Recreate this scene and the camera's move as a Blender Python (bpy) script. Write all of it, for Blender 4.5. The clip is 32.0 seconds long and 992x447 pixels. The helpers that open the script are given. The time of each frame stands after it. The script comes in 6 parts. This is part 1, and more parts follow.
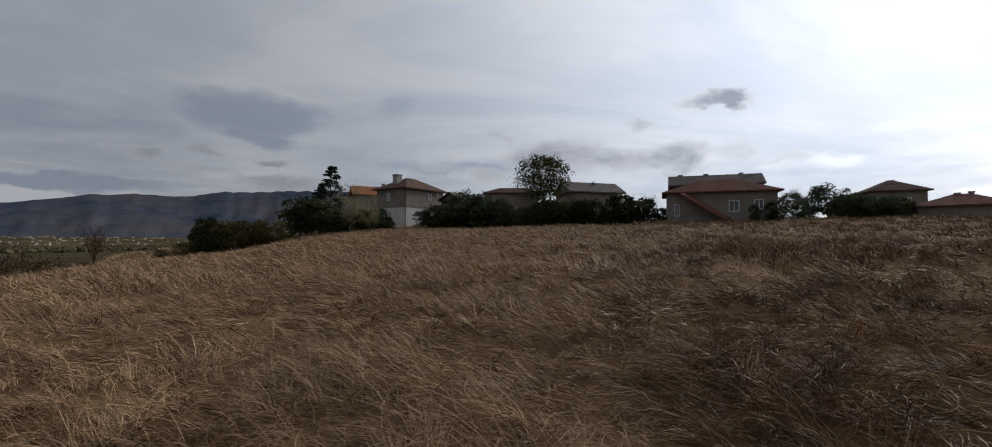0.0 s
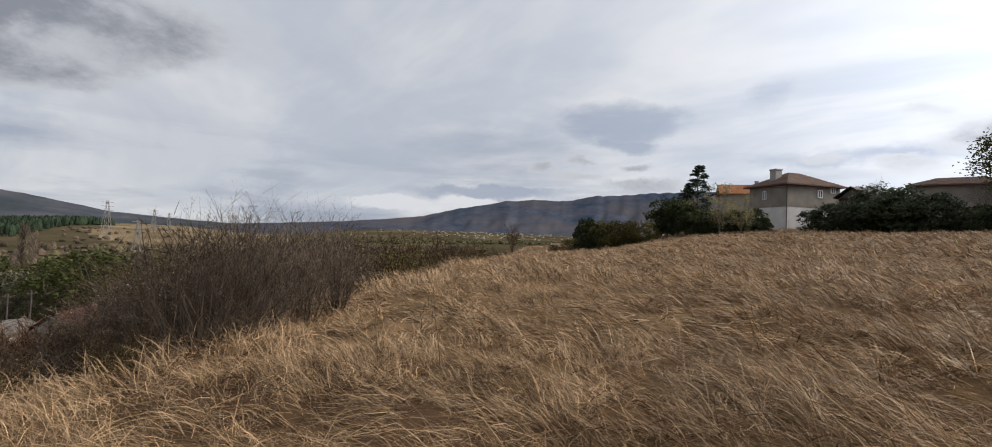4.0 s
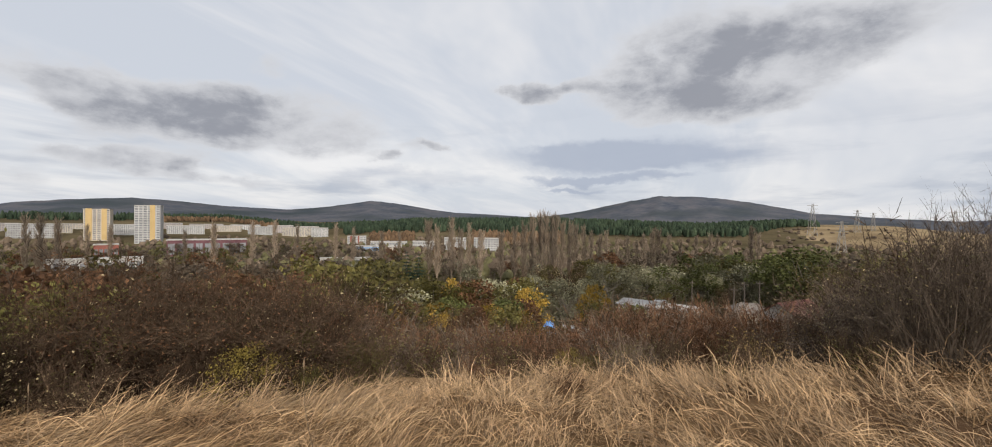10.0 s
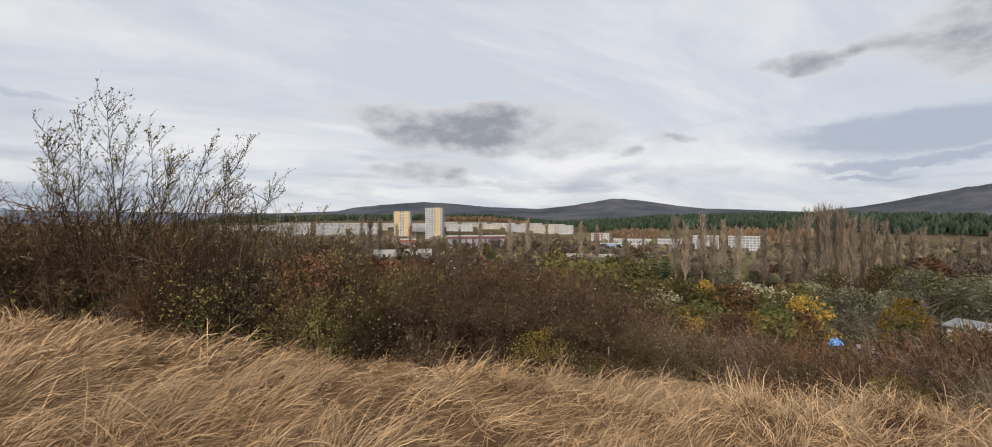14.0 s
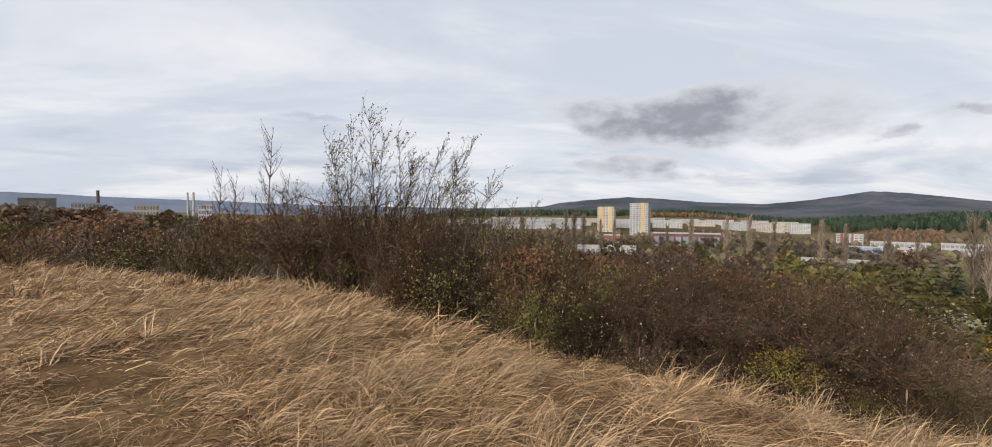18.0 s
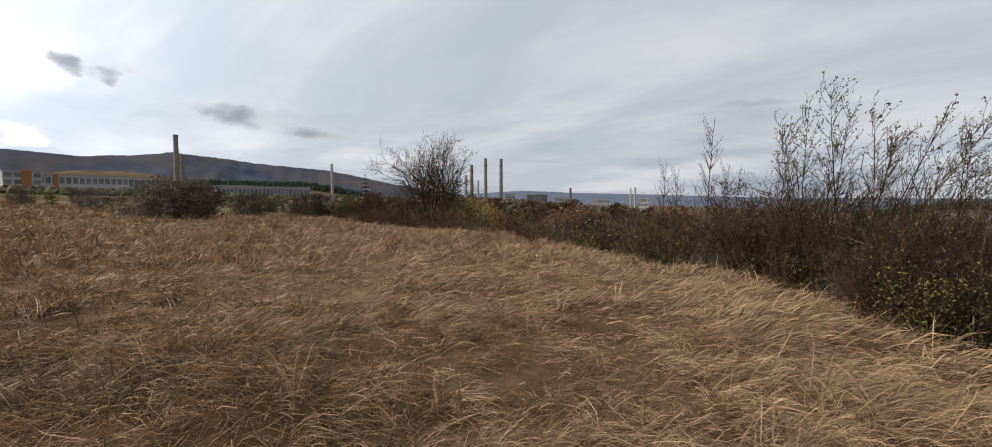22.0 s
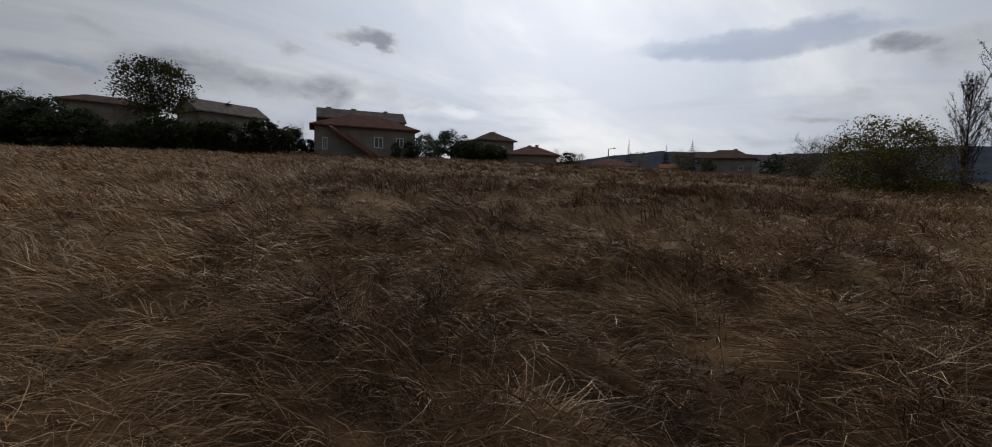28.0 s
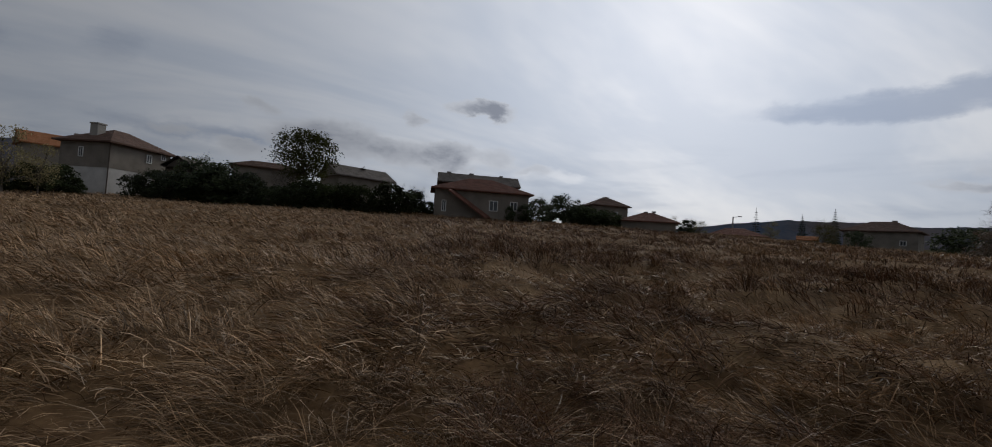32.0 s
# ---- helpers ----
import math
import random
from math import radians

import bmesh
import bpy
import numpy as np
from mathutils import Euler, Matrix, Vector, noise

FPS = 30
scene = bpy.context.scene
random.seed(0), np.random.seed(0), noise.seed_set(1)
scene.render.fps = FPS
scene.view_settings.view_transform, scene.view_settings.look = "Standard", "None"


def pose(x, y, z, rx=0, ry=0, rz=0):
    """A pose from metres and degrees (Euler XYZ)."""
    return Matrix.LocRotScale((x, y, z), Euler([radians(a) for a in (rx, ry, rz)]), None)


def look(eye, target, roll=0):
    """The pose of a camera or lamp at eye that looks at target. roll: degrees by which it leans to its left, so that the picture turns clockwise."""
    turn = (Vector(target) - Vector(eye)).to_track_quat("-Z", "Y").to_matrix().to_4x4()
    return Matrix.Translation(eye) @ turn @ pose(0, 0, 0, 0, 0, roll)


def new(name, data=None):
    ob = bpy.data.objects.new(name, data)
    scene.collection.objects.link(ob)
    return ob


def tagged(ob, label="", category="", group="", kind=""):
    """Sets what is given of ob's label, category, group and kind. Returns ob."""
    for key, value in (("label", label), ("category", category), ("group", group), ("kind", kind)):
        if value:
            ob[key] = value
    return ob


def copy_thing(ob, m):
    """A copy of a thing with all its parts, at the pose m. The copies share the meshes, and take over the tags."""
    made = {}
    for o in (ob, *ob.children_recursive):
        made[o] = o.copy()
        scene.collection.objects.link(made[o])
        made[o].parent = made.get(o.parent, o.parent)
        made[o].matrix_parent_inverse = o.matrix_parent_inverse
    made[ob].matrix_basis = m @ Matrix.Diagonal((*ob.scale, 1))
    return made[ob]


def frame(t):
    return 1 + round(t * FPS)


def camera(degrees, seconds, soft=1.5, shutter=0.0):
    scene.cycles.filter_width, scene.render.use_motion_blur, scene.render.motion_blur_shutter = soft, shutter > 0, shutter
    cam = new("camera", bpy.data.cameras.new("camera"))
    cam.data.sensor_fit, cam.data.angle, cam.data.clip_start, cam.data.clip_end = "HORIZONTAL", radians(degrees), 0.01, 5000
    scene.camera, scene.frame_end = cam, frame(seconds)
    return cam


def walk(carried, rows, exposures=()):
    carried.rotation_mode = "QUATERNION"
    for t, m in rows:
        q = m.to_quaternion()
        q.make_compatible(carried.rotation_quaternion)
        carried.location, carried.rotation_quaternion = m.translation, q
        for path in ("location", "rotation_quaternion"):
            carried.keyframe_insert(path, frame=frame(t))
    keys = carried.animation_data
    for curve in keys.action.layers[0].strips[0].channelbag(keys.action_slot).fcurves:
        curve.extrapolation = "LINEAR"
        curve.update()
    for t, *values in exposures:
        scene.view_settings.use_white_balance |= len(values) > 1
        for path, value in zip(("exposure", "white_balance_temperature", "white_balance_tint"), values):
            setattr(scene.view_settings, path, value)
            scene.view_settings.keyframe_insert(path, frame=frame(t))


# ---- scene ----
cam = camera(93.40, 32.0, soft=1.0)
PATH = [
    (0.0, pose(0.005, -0.001, 1.659, 92.369, -0.210, -0.000)),
    (0.5, pose(-0.043, 0.162, 1.610, 92.496, 0.415, 3.532)),
    (1.0, pose(-0.087, 0.244, 1.609, 92.657, 0.875, 8.838)),
    (1.5, pose(-0.069, 0.268, 1.601, 92.649, 0.309, 14.652)),
    (2.0, pose(-0.091, 0.332, 1.597, 92.570, -0.149, 20.432)),
    (2.5, pose(-0.162, 0.355, 1.602, 92.471, -0.556, 24.213)),
    (4.5, pose(-0.933, 0.224, 1.622, 91.295, -2.637, 49.515)),
    (5.0, pose(-1.003, 0.219, 1.631, 91.195, -2.638, 56.490)),
    (5.5, pose(-1.043, 0.296, 1.627, 91.095, -2.373, 62.293)),
    (6.0, pose(-1.058, 0.284, 1.627, 91.050, -2.000, 68.650)),
    (6.5, pose(-1.030, 0.218, 1.645, 90.795, -1.932, 79.640)),
    (7.0, pose(-0.992, 0.217, 1.556, 91.232, -2.482, 88.387)),
    (7.5, pose(-0.994, 0.173, 1.559, 90.943, -2.163, 92.672)),
    (8.0, pose(-0.969, 0.190, 1.573, 90.691, -1.725, 97.195)),
    (8.5, pose(-0.987, 0.113, 1.569, 90.299, -1.548, 101.798)),
    (9.0, pose(-0.978, 0.089, 1.584, 89.736, -1.352, 107.153)),
    (9.5, pose(-0.922, 0.099, 1.563, 89.482, -1.363, 112.131)),
    (10.0, pose(-0.887, -0.031, 1.598, 89.341, -0.771, 116.092)),
    (10.5, pose(-0.841, -0.154, 1.606, 89.292, -0.179, 118.512)),
    (11.0, pose(-0.765, -0.264, 1.599, 89.318, 0.120, 120.160)),
    (11.5, pose(-0.676, -0.315, 1.597, 89.295, 0.056, 121.629)),
    (12.0, pose(-0.581, -0.328, 1.614, 89.281, 0.188, 125.372)),
    (12.5, pose(-0.484, -0.310, 1.611, 89.284, 0.309, 127.528)),
    (13.0, pose(-0.401, -0.257, 1.678, 89.219, 0.478, 129.082)),
    (13.5, pose(-0.398, -0.203, 1.643, 89.153, 0.379, 135.122)),
    (14.0, pose(-0.418, -0.193, 1.632, 88.874, 0.151, 145.173)),
    (14.5, pose(-0.411, -0.297, 1.633, 88.722, -0.180, 152.692)),
    (15.0, pose(-0.404, -0.406, 1.654, 88.491, -0.554, 158.870)),
    (15.5, pose(-0.386, -0.323, 1.610, 88.430, -0.423, 160.682)),
    (17.5, pose(-0.403, -0.458, 1.626, 88.448, -0.127, 165.391)),
    (18.0, pose(-0.399, -0.482, 1.628, 88.306, -0.130, 169.749)),
    (18.5, pose(-0.343, -0.406, 1.612, 88.222, -0.021, 175.690)),
    (19.0, pose(-0.303, -0.325, 1.591, 87.991, -0.071, 183.674)),
    (19.5, pose(-0.254, -0.250, 1.569, 87.924, -0.071, 189.467)),
    (20.0, pose(-0.231, -0.211, 1.569, 87.769, -0.106, 196.473)),
    (20.5, pose(-0.225, -0.174, 1.564, 87.666, -0.104, 203.091)),
    (21.0, pose(-0.256, -0.150, 1.564, 87.550, 0.035, 209.734)),
    (21.5, pose(-0.272, -0.096, 1.547, 87.499, 0.130, 215.629)),
    (22.0, pose(-0.246, -0.095, 1.582, 87.432, 0.239, 219.158)),
    (22.5, pose(-0.281, -0.116, 1.583, 87.422, 0.256, 221.213)),
    (23.0, pose(-0.251, -0.161, 1.570, 87.440, 0.406, 225.053)),
    (23.5, pose(-0.244, -0.152, 1.548, 87.338, 0.564, 233.782)),
    (24.0, pose(-0.128, -0.081, 1.601, 87.201, 0.732, 241.298)),
    (24.5, pose(-0.023, 0.002, 1.603, 87.073, 0.911, 249.510)),
    (26.5, pose(0.237, 0.424, 1.600, 86.092, -0.921, 280.935)),
    (27.0, pose(0.349, 0.523, 1.586, 85.743, -0.161, 293.735)),
    (27.5, pose(0.567, 0.698, 1.590, 85.358, -0.435, 308.796)),
    (28.0, pose(0.812, 0.947, 1.516, 85.105, -1.760, 319.142)),
    (28.5, pose(0.921, 1.158, 1.600, 85.888, -2.694, 323.200)),
    (29.0, pose(0.981, 1.376, 1.601, 87.159, -2.715, 324.986)),
    (29.5, pose(1.022, 1.603, 1.604, 87.866, -3.041, 327.237)),
    (30.0, pose(1.033, 1.819, 1.563, 88.763, -3.668, 330.173)),
    (30.5, pose(0.982, 2.008, 1.601, 89.903, -3.781, 330.785)),
    (31.0, pose(0.904, 2.168, 1.601, 90.980, -3.731, 331.271)),
    (31.5, pose(0.811, 2.325, 1.604, 91.840, -3.897, 331.654)),
    (32.0, pose(0.698, 2.476, 1.667, 92.184, -3.922, 331.879)),
]
EXPOSURES = ((0, -1.27, 6250, 10), (1, -1.07, 6250, 10), (2, -0.75, 6300, 10), (2.5, -0.62, 6300, 10), (4.5, -0.3, 6500, 10), (6, -0.17, 6600, 10), (9, -0.08, 6650, 10), (15, -0.05, 6600, 10), (18, 0.0, 6500, 10), (20, -0.08, 6450, 10), (21, -0.25, 6450, 10), (22, -0.32, 6400, 10), (23, -0.42, 6400, 10), (24.5, -0.75, 6350, 10), (26.5, -1.15, 6450, 10), (28, -1.62, 6350, 10), (32, -1.85, 6250, 10))
walk(cam, PATH, EXPOSURES)

# clouds: heading, height angle, half width, half height in degrees, density
PUFFS_WEST = ((100.9, 15.5, 3.9, 2.8, 0.8), (93.7, 18.1, 7.0, 4.8, 1), (86.2, 16.5, 7.8, 4.1, 1), (77.4, 19.1, 7.6, 3.1, 0.7), (92.2, 12.7, 7.8, 1.7, 1), (111.2, 14.8, 3.6, 1.1, 0.7), (105.2, 15.6, 1.8, 0.8, 0.6), (32.8, 7.5, 2.6, 0.6, 0.5), (24.2, 6.8, 4.8, 0.9, 0.9), (123.9, 8.7, 1.6, 0.5, 0.6), (129.1, 7.0, 1.7, 0.8, 0.7))
PUFFS_SOUTH = ((159.3, 11.7, 4.9, 1.9, 0.6), (154.5, 10.3, 5.7, 2.5, 0.9), (147.7, 10.0, 6.7, 2.9, 1), (140.5, 10.1, 8.3, 3.3, 1), (140.2, 15.9, 1.8, 0.9, 0.4), (154.4, 5.5, 6.2, 1.0, 0.8), (150.9, 4.6, 3.1, 0.9, 0.8), (145.4, 3.8, 3.5, 0.5, 0.6), (162.2, 3.2, 1.9, 1.3, 0.6), (130.2, 7.2, 2.0, 0.7, 0.5), (125.3, 8.4, 3.2, 0.6, 0.4), (110.8, 15.1, 4.7, 1.1, 0.6))
PUFFS_EAST = ((-99.3, 12.8, 1.4, 0.6, 0.7), (-102.0, 12.2, 1.2, 0.5, 0.6), (-114.2, 8.9, 6.8, 1.3, 0.55), (-120.0, 7.7, 3.4, 0.4, 0.7), (-82.9, 13.3, 4.2, 1.4, 0.9), (-99.2, 12.9, 1.2, 0.7, 0.8), (-102.3, 12.5, 1.4, 0.6, 0.8), (-76.5, 9.4, 2.6, 0.9, 0.7), (-93.4, 10.0, 1.7, 1.0, 0.6), (-21.6, 9.7, 2.9, 1.7, 1), (-27.1, 10.0, 2.1, 1.1, 0.6), (-32.1, 8.7, 2.5, 0.6, 0.8), (-25.6, 15.8, 2.2, 0.7, 0.8), (-111.7, 9.0, 2.2, 1.0, 0.7), (-75.1, 7.4, 4.5, 0.4, 0.5), (-94.2, 5.9, 2.4, 0.8, 0.6))
PUFFS_NORTH = ((0.2, 12.9, 1.8, 0.7, 0.8), (-17.7, 14.5, 1.5, 0.6, 0.6), (-24.5, 15.9, 2.9, 0.7, 0.8), (-7.4, 10.6, 6.3, 2.1, 1), (-18.6, 9.8, 5.6, 2.0, 1), (0.9, 7.8, 3.5, 0.8, 0.8), (7.3, 8.9, 1.5, 0.4, 0.6), (-80.2, 13.6, 1.5, 0.9, 0.9), (-74.4, 7.7, 4.4, 0.4, 0.7), (37.1, 8.6, 1.7, 0.5, 0.8), (32.9, 9.3, 1.7, 0.4, 0.8), (25.8, 9.1, 2.2, 0.5, 0.8), (-27.5, 15.3, 2.0, 0.5, 0.6), (-42.6, 5.4, 4.7, 0.6, 0.6))
LENSES = ((28.1, 13.8, 6.4, 2.2, 1), (27.1, 11.0, 2.8, 0.6, 0.7), (12.0, 15.5, 2.6, 1.9, 0.5), (42.7, 10.0, 10.3, 3.1, 0.55), (42.1, 5.4, 10.0, 0.7, 0.9), (1.9, 8.9, 10.0, 0.9, 0.7), (103.2, 4.9, 7.9, 0.5, 1), (106.2, 3.6, 2.9, 0.3, 0.9), (104.8, 7.2, 13.8, 1.6, 0.6), (96.4, 7.8, 13.6, 1.7, 0.6), (127.2, 4.4, 9.6, 1.0, 0.5), (-169.6, 10.3, 4.2, 0.4, 0.5), (-158.8, 5.0, 4.7, 0.9, 0.5), (-67.4, 15.3, 11.2, 1.4, 0.45), (-70.5, 15.3, 10.2, 1.3, 0.5))
BRIGHT = ((49.6, 3.5, 9.0, 1.0, 0.8), (56.1, 3.8, 3.1, 0.9, 0.7), (44.5, 4.1, 3.6, 0.6, 0.7), (-125.5, 5.5, 3.9, 0.9, 0.6), (-111.8, 6.4, 2.6, 0.8, 0.6), (-95.5, 6.1, 1.7, 0.7, 0.7), (-94.8, 6.1, 3.0, 1.1, 0.6), (-32.8, 8.4, 4.2, 0.9, 0.7), (-76.5, 9.3, 3.9, 1.1, 0.5), (135.8, 5.5, 8.9, 1.8, 0.4))
GLOW = (2.2, 0.2)
SUN_POWER = 4.0

# ---- sky and light: bright overcast, the sun behind thin cloud in the north-east ----
SUN_AZ, SUN_EL = -49.0, 26.0


def heading(az, el=0.0):
    a, e = radians(az), radians(el)
    return Vector((-math.sin(a) * math.cos(e), math.cos(a) * math.cos(e), math.sin(e)))


world = bpy.data.worlds.new("sky")
scene.world = world
world.use_nodes = True
wn, wl = world.node_tree.nodes, world.node_tree.links
wn.clear()


def wnode(kind, **values):
    n = wn.new(kind)
    for key, v in values.items():
        n.inputs[key].default_value = v
    return n


def wmath(op, a, b=None, c=None, clamp=False):
    n = wn.new("ShaderNodeMath")
    n.operation, n.use_clamp = op, clamp
    for i, v in enumerate((a, b, c)):
        if v is None:
            continue
        if isinstance(v, (int, float)):
            n.inputs[i].default_value = v
        else:
            wl.new(v, n.inputs[i])
    return n.outputs[0]


def wmix(fac, a, b):
    n = wn.new("ShaderNodeMix")
    n.data_type = "RGBA"
    for i, v in ((0, fac), (6, a), (7, b)):
        if isinstance(v, (int, float)):
            n.inputs[i].default_value = v
        elif isinstance(v, tuple):
            n.inputs[i].default_value = (*v, 1)
        else:
            wl.new(v, n.inputs[i])
    return n.outputs[2]


def wvec(op, a, b=None):
    n = wn.new("ShaderNodeVectorMath")
    n.operation = op
    for i, v in enumerate((a, b)):
        if v is None:
            continue
        if isinstance(v, (tuple, Vector)):
            n.inputs[i].default_value = tuple(v)
        else:
            wl.new(v, n.inputs[i])
    return n


def wnoise(vec, scale, detail, rough, distort=0.0):
    n = wnode("ShaderNodeTexNoise", Scale=scale, Detail=detail, Roughness=rough, Distortion=distort)
    wl.new(vec, n.inputs["Vector"])
    return n.outputs["Fac"]


def wramp(v, lo, hi):
    n = wn.new("ShaderNodeMapRange")
    n.interpolation_type = "SMOOTHSTEP"
    wl.new(v, n.inputs[0])
    n.inputs[1].default_value, n.inputs[2].default_value = lo, hi
    return n.outputs[0]


wdir = wn.new("ShaderNodeTexCoord").outputs["Generated"]
wxyz = wn.new("ShaderNodeSeparateXYZ")
wl.new(wdir, wxyz.inputs[0])
lift = wmath("ADD", wmath("MAXIMUM", wxyz.outputs[2], 0.0), 0.24)
flat = wn.new("ShaderNodeCombineXYZ")
wl.new(wmath("DIVIDE", wxyz.outputs[0], lift), flat.inputs[0])
wl.new(wmath("DIVIDE", wxyz.outputs[1], lift), flat.inputs[1])
plane = flat.outputs[0]
nishita = wn.new("ShaderNodeTexSky")
nishita.sky_type, nishita.sun_disc = "NISHITA", False
nishita.sun_elevation, nishita.sun_rotation = radians(SUN_EL), radians(-SUN_AZ)
air = wvec("SCALE", nishita.outputs[0])
air.inputs["Scale"].default_value = 0.09
# a veil of high cloud, broken by thinner bluish streaks
veil = wnoise(plane, 0.55, 6.0, 0.55, 0.6)
streak = wvec("MULTIPLY", plane, (0.6, 1.4, 1.0))
bands = wnoise(streak.outputs[0], 0.9, 5.0, 0.6, 0.4)
cloud = wmix(wramp(bands, 0.38, 0.66), (0.66, 0.71, 0.80), (0.91, 0.915, 0.94))
cloud = wmix(wramp(veil, 0.5, 0.75), cloud, (0.62, 0.67, 0.77))
skycol = wmix(0.93, air.outputs[0], cloud)
# low grey-blue bank above the horizon
low = wmath("SUBTRACT", 1.0, wramp(wxyz.outputs[2], 0.0, 0.26))
lowbands = wnoise(wvec("MULTIPLY", wdir, (1.6, 1.6, 11.0)).outputs[0], 1.9, 5.0, 0.55, 0.3)
skycol = wmix(wmath("MULTIPLY", wmath("MULTIPLY", low, wramp(lowbands, 0.46, 0.66)), 0.75), skycol, (0.40, 0.46, 0.57))
# separate clouds, laid out by heading and height angle
waz = wmath("MULTIPLY", wmath("ARCTAN2", wmath("MULTIPLY", wxyz.outputs[0], -1.0), wxyz.outputs[1]), 180 / math.pi)
wel = wmath("MULTIPLY", wmath("ARCSINE", wxyz.outputs[2]), 180 / math.pi)


def gather(lobes):
    """The thickness of a layer of clouds: soft lobes that add up where they overlap."""
    total = 0.0
    for az, el, wide, high, depth in lobes:
        u = wmath("MULTIPLY", wmath("SUBTRACT", waz, az), 0.72 / wide)
        v = wmath("MULTIPLY_ADD", wel, 0.72 / high, -el * 0.72 / high)
        d = wmath("MULTIPLY_ADD", v, v, wmath("MULTIPLY", u, u))
        total = wmath("MULTIPLY_ADD", wmath("SUBTRACT", 1.0, d, clamp=True), float(depth), total)
    return total


billow = wn.new("ShaderNodeTexNoise")
billow.inputs["Scale"].default_value, billow.inputs["Detail"].default_value, billow.inputs["Roughness"].default_value = 7.0, 8.0, 0.6
wl.new(wvec("MULTIPLY", wdir, (1.0, 1.0, 1.8)).outputs[0], billow.inputs["Vector"])
shift = wn.new("ShaderNodeSeparateXYZ")
wl.new(billow.outputs["Color"], shift.inputs[0])
waz = wmath("MULTIPLY_ADD", wmath("SUBTRACT", shift.outputs[0], 0.5), 11.0, waz)
wel = wmath("MULTIPLY_ADD", wmath("SUBTRACT", shift.outputs[1], 0.5), 4.6, wel)
grain = wnoise(wvec("MULTIPLY", wdir, (1.0, 1.0, 2.2)).outputs[0], 8.0, 9.0, 0.62, 0.25)
wisps = wnoise(wvec("MULTIPLY", wdir, (1.0, 1.0, 6.0)).outputs[0], 5.0, 6.0, 0.55, 0.2)
lens = wmath("MULTIPLY", gather(LENSES), wmath("MULTIPLY_ADD", wisps, 1.6, 0.2))
skycol = wmix(wmath("MULTIPLY", wramp(lens, 0.05, 0.85), 0.8), skycol, (0.42, 0.48, 0.60))
white = wmath("MULTIPLY", gather(BRIGHT), wmath("MULTIPLY_ADD", grain, 3.0, -0.7))
skycol = wmix(wmath("MULTIPLY", wramp(white, 0.05, 0.7), 0.8), skycol, (0.93, 0.94, 0.97))
puff = wmath("MULTIPLY", gather(PUFFS_WEST + PUFFS_SOUTH + PUFFS_EAST + PUFFS_NORTH), wmath("MULTIPLY_ADD", grain, 3.6, -0.5))
shade = wmath("MULTIPLY", puff, wmath("MULTIPLY_ADD", wmath("SUBTRACT", shift.outputs[2], 0.5), 2.4, 1.0))
core = wmix(wramp(shade, 0.2, 2.6), (0.70, 0.72, 0.765), (0.31, 0.33, 0.385))
skycol = wmix(wmath("MULTIPLY", wramp(puff, 0.0, 0.9), 0.95), skycol, core)
# the sun's glow through the veil
sd = wvec("DOT_PRODUCT", wdir, heading(SUN_AZ, SUN_EL)).outputs["Value"]
glow = wmath("ADD", wmath("MULTIPLY", wmath("POWER", wmath("MULTIPLY_ADD", sd, 0.5, 0.5), 7.0), GLOW[0]), wmath("MULTIPLY", wmath("POWER", wmath("MAXIMUM", sd, 0.0), 40.0), GLOW[1]))
gv = wvec("SCALE", skycol)
wl.new(wmath("ADD", glow, 1.0), gv.inputs["Scale"])
bg = wnode("ShaderNodeBackground", Strength=1.0)
wl.new(gv.outputs[0], bg.inputs["Color"])
wl.new(bg.outputs[0], wn.new("ShaderNodeOutputWorld").inputs[0])

sun = new("sun", bpy.data.lights.new("sun", "SUN"))
sun.data.energy, sun.data.angle, sun.data.color = SUN_POWER, radians(12), (1.0, 0.94, 0.84)
sun.matrix_world = look(heading(SUN_AZ, SUN_EL) * 50, (0, 0, 0))


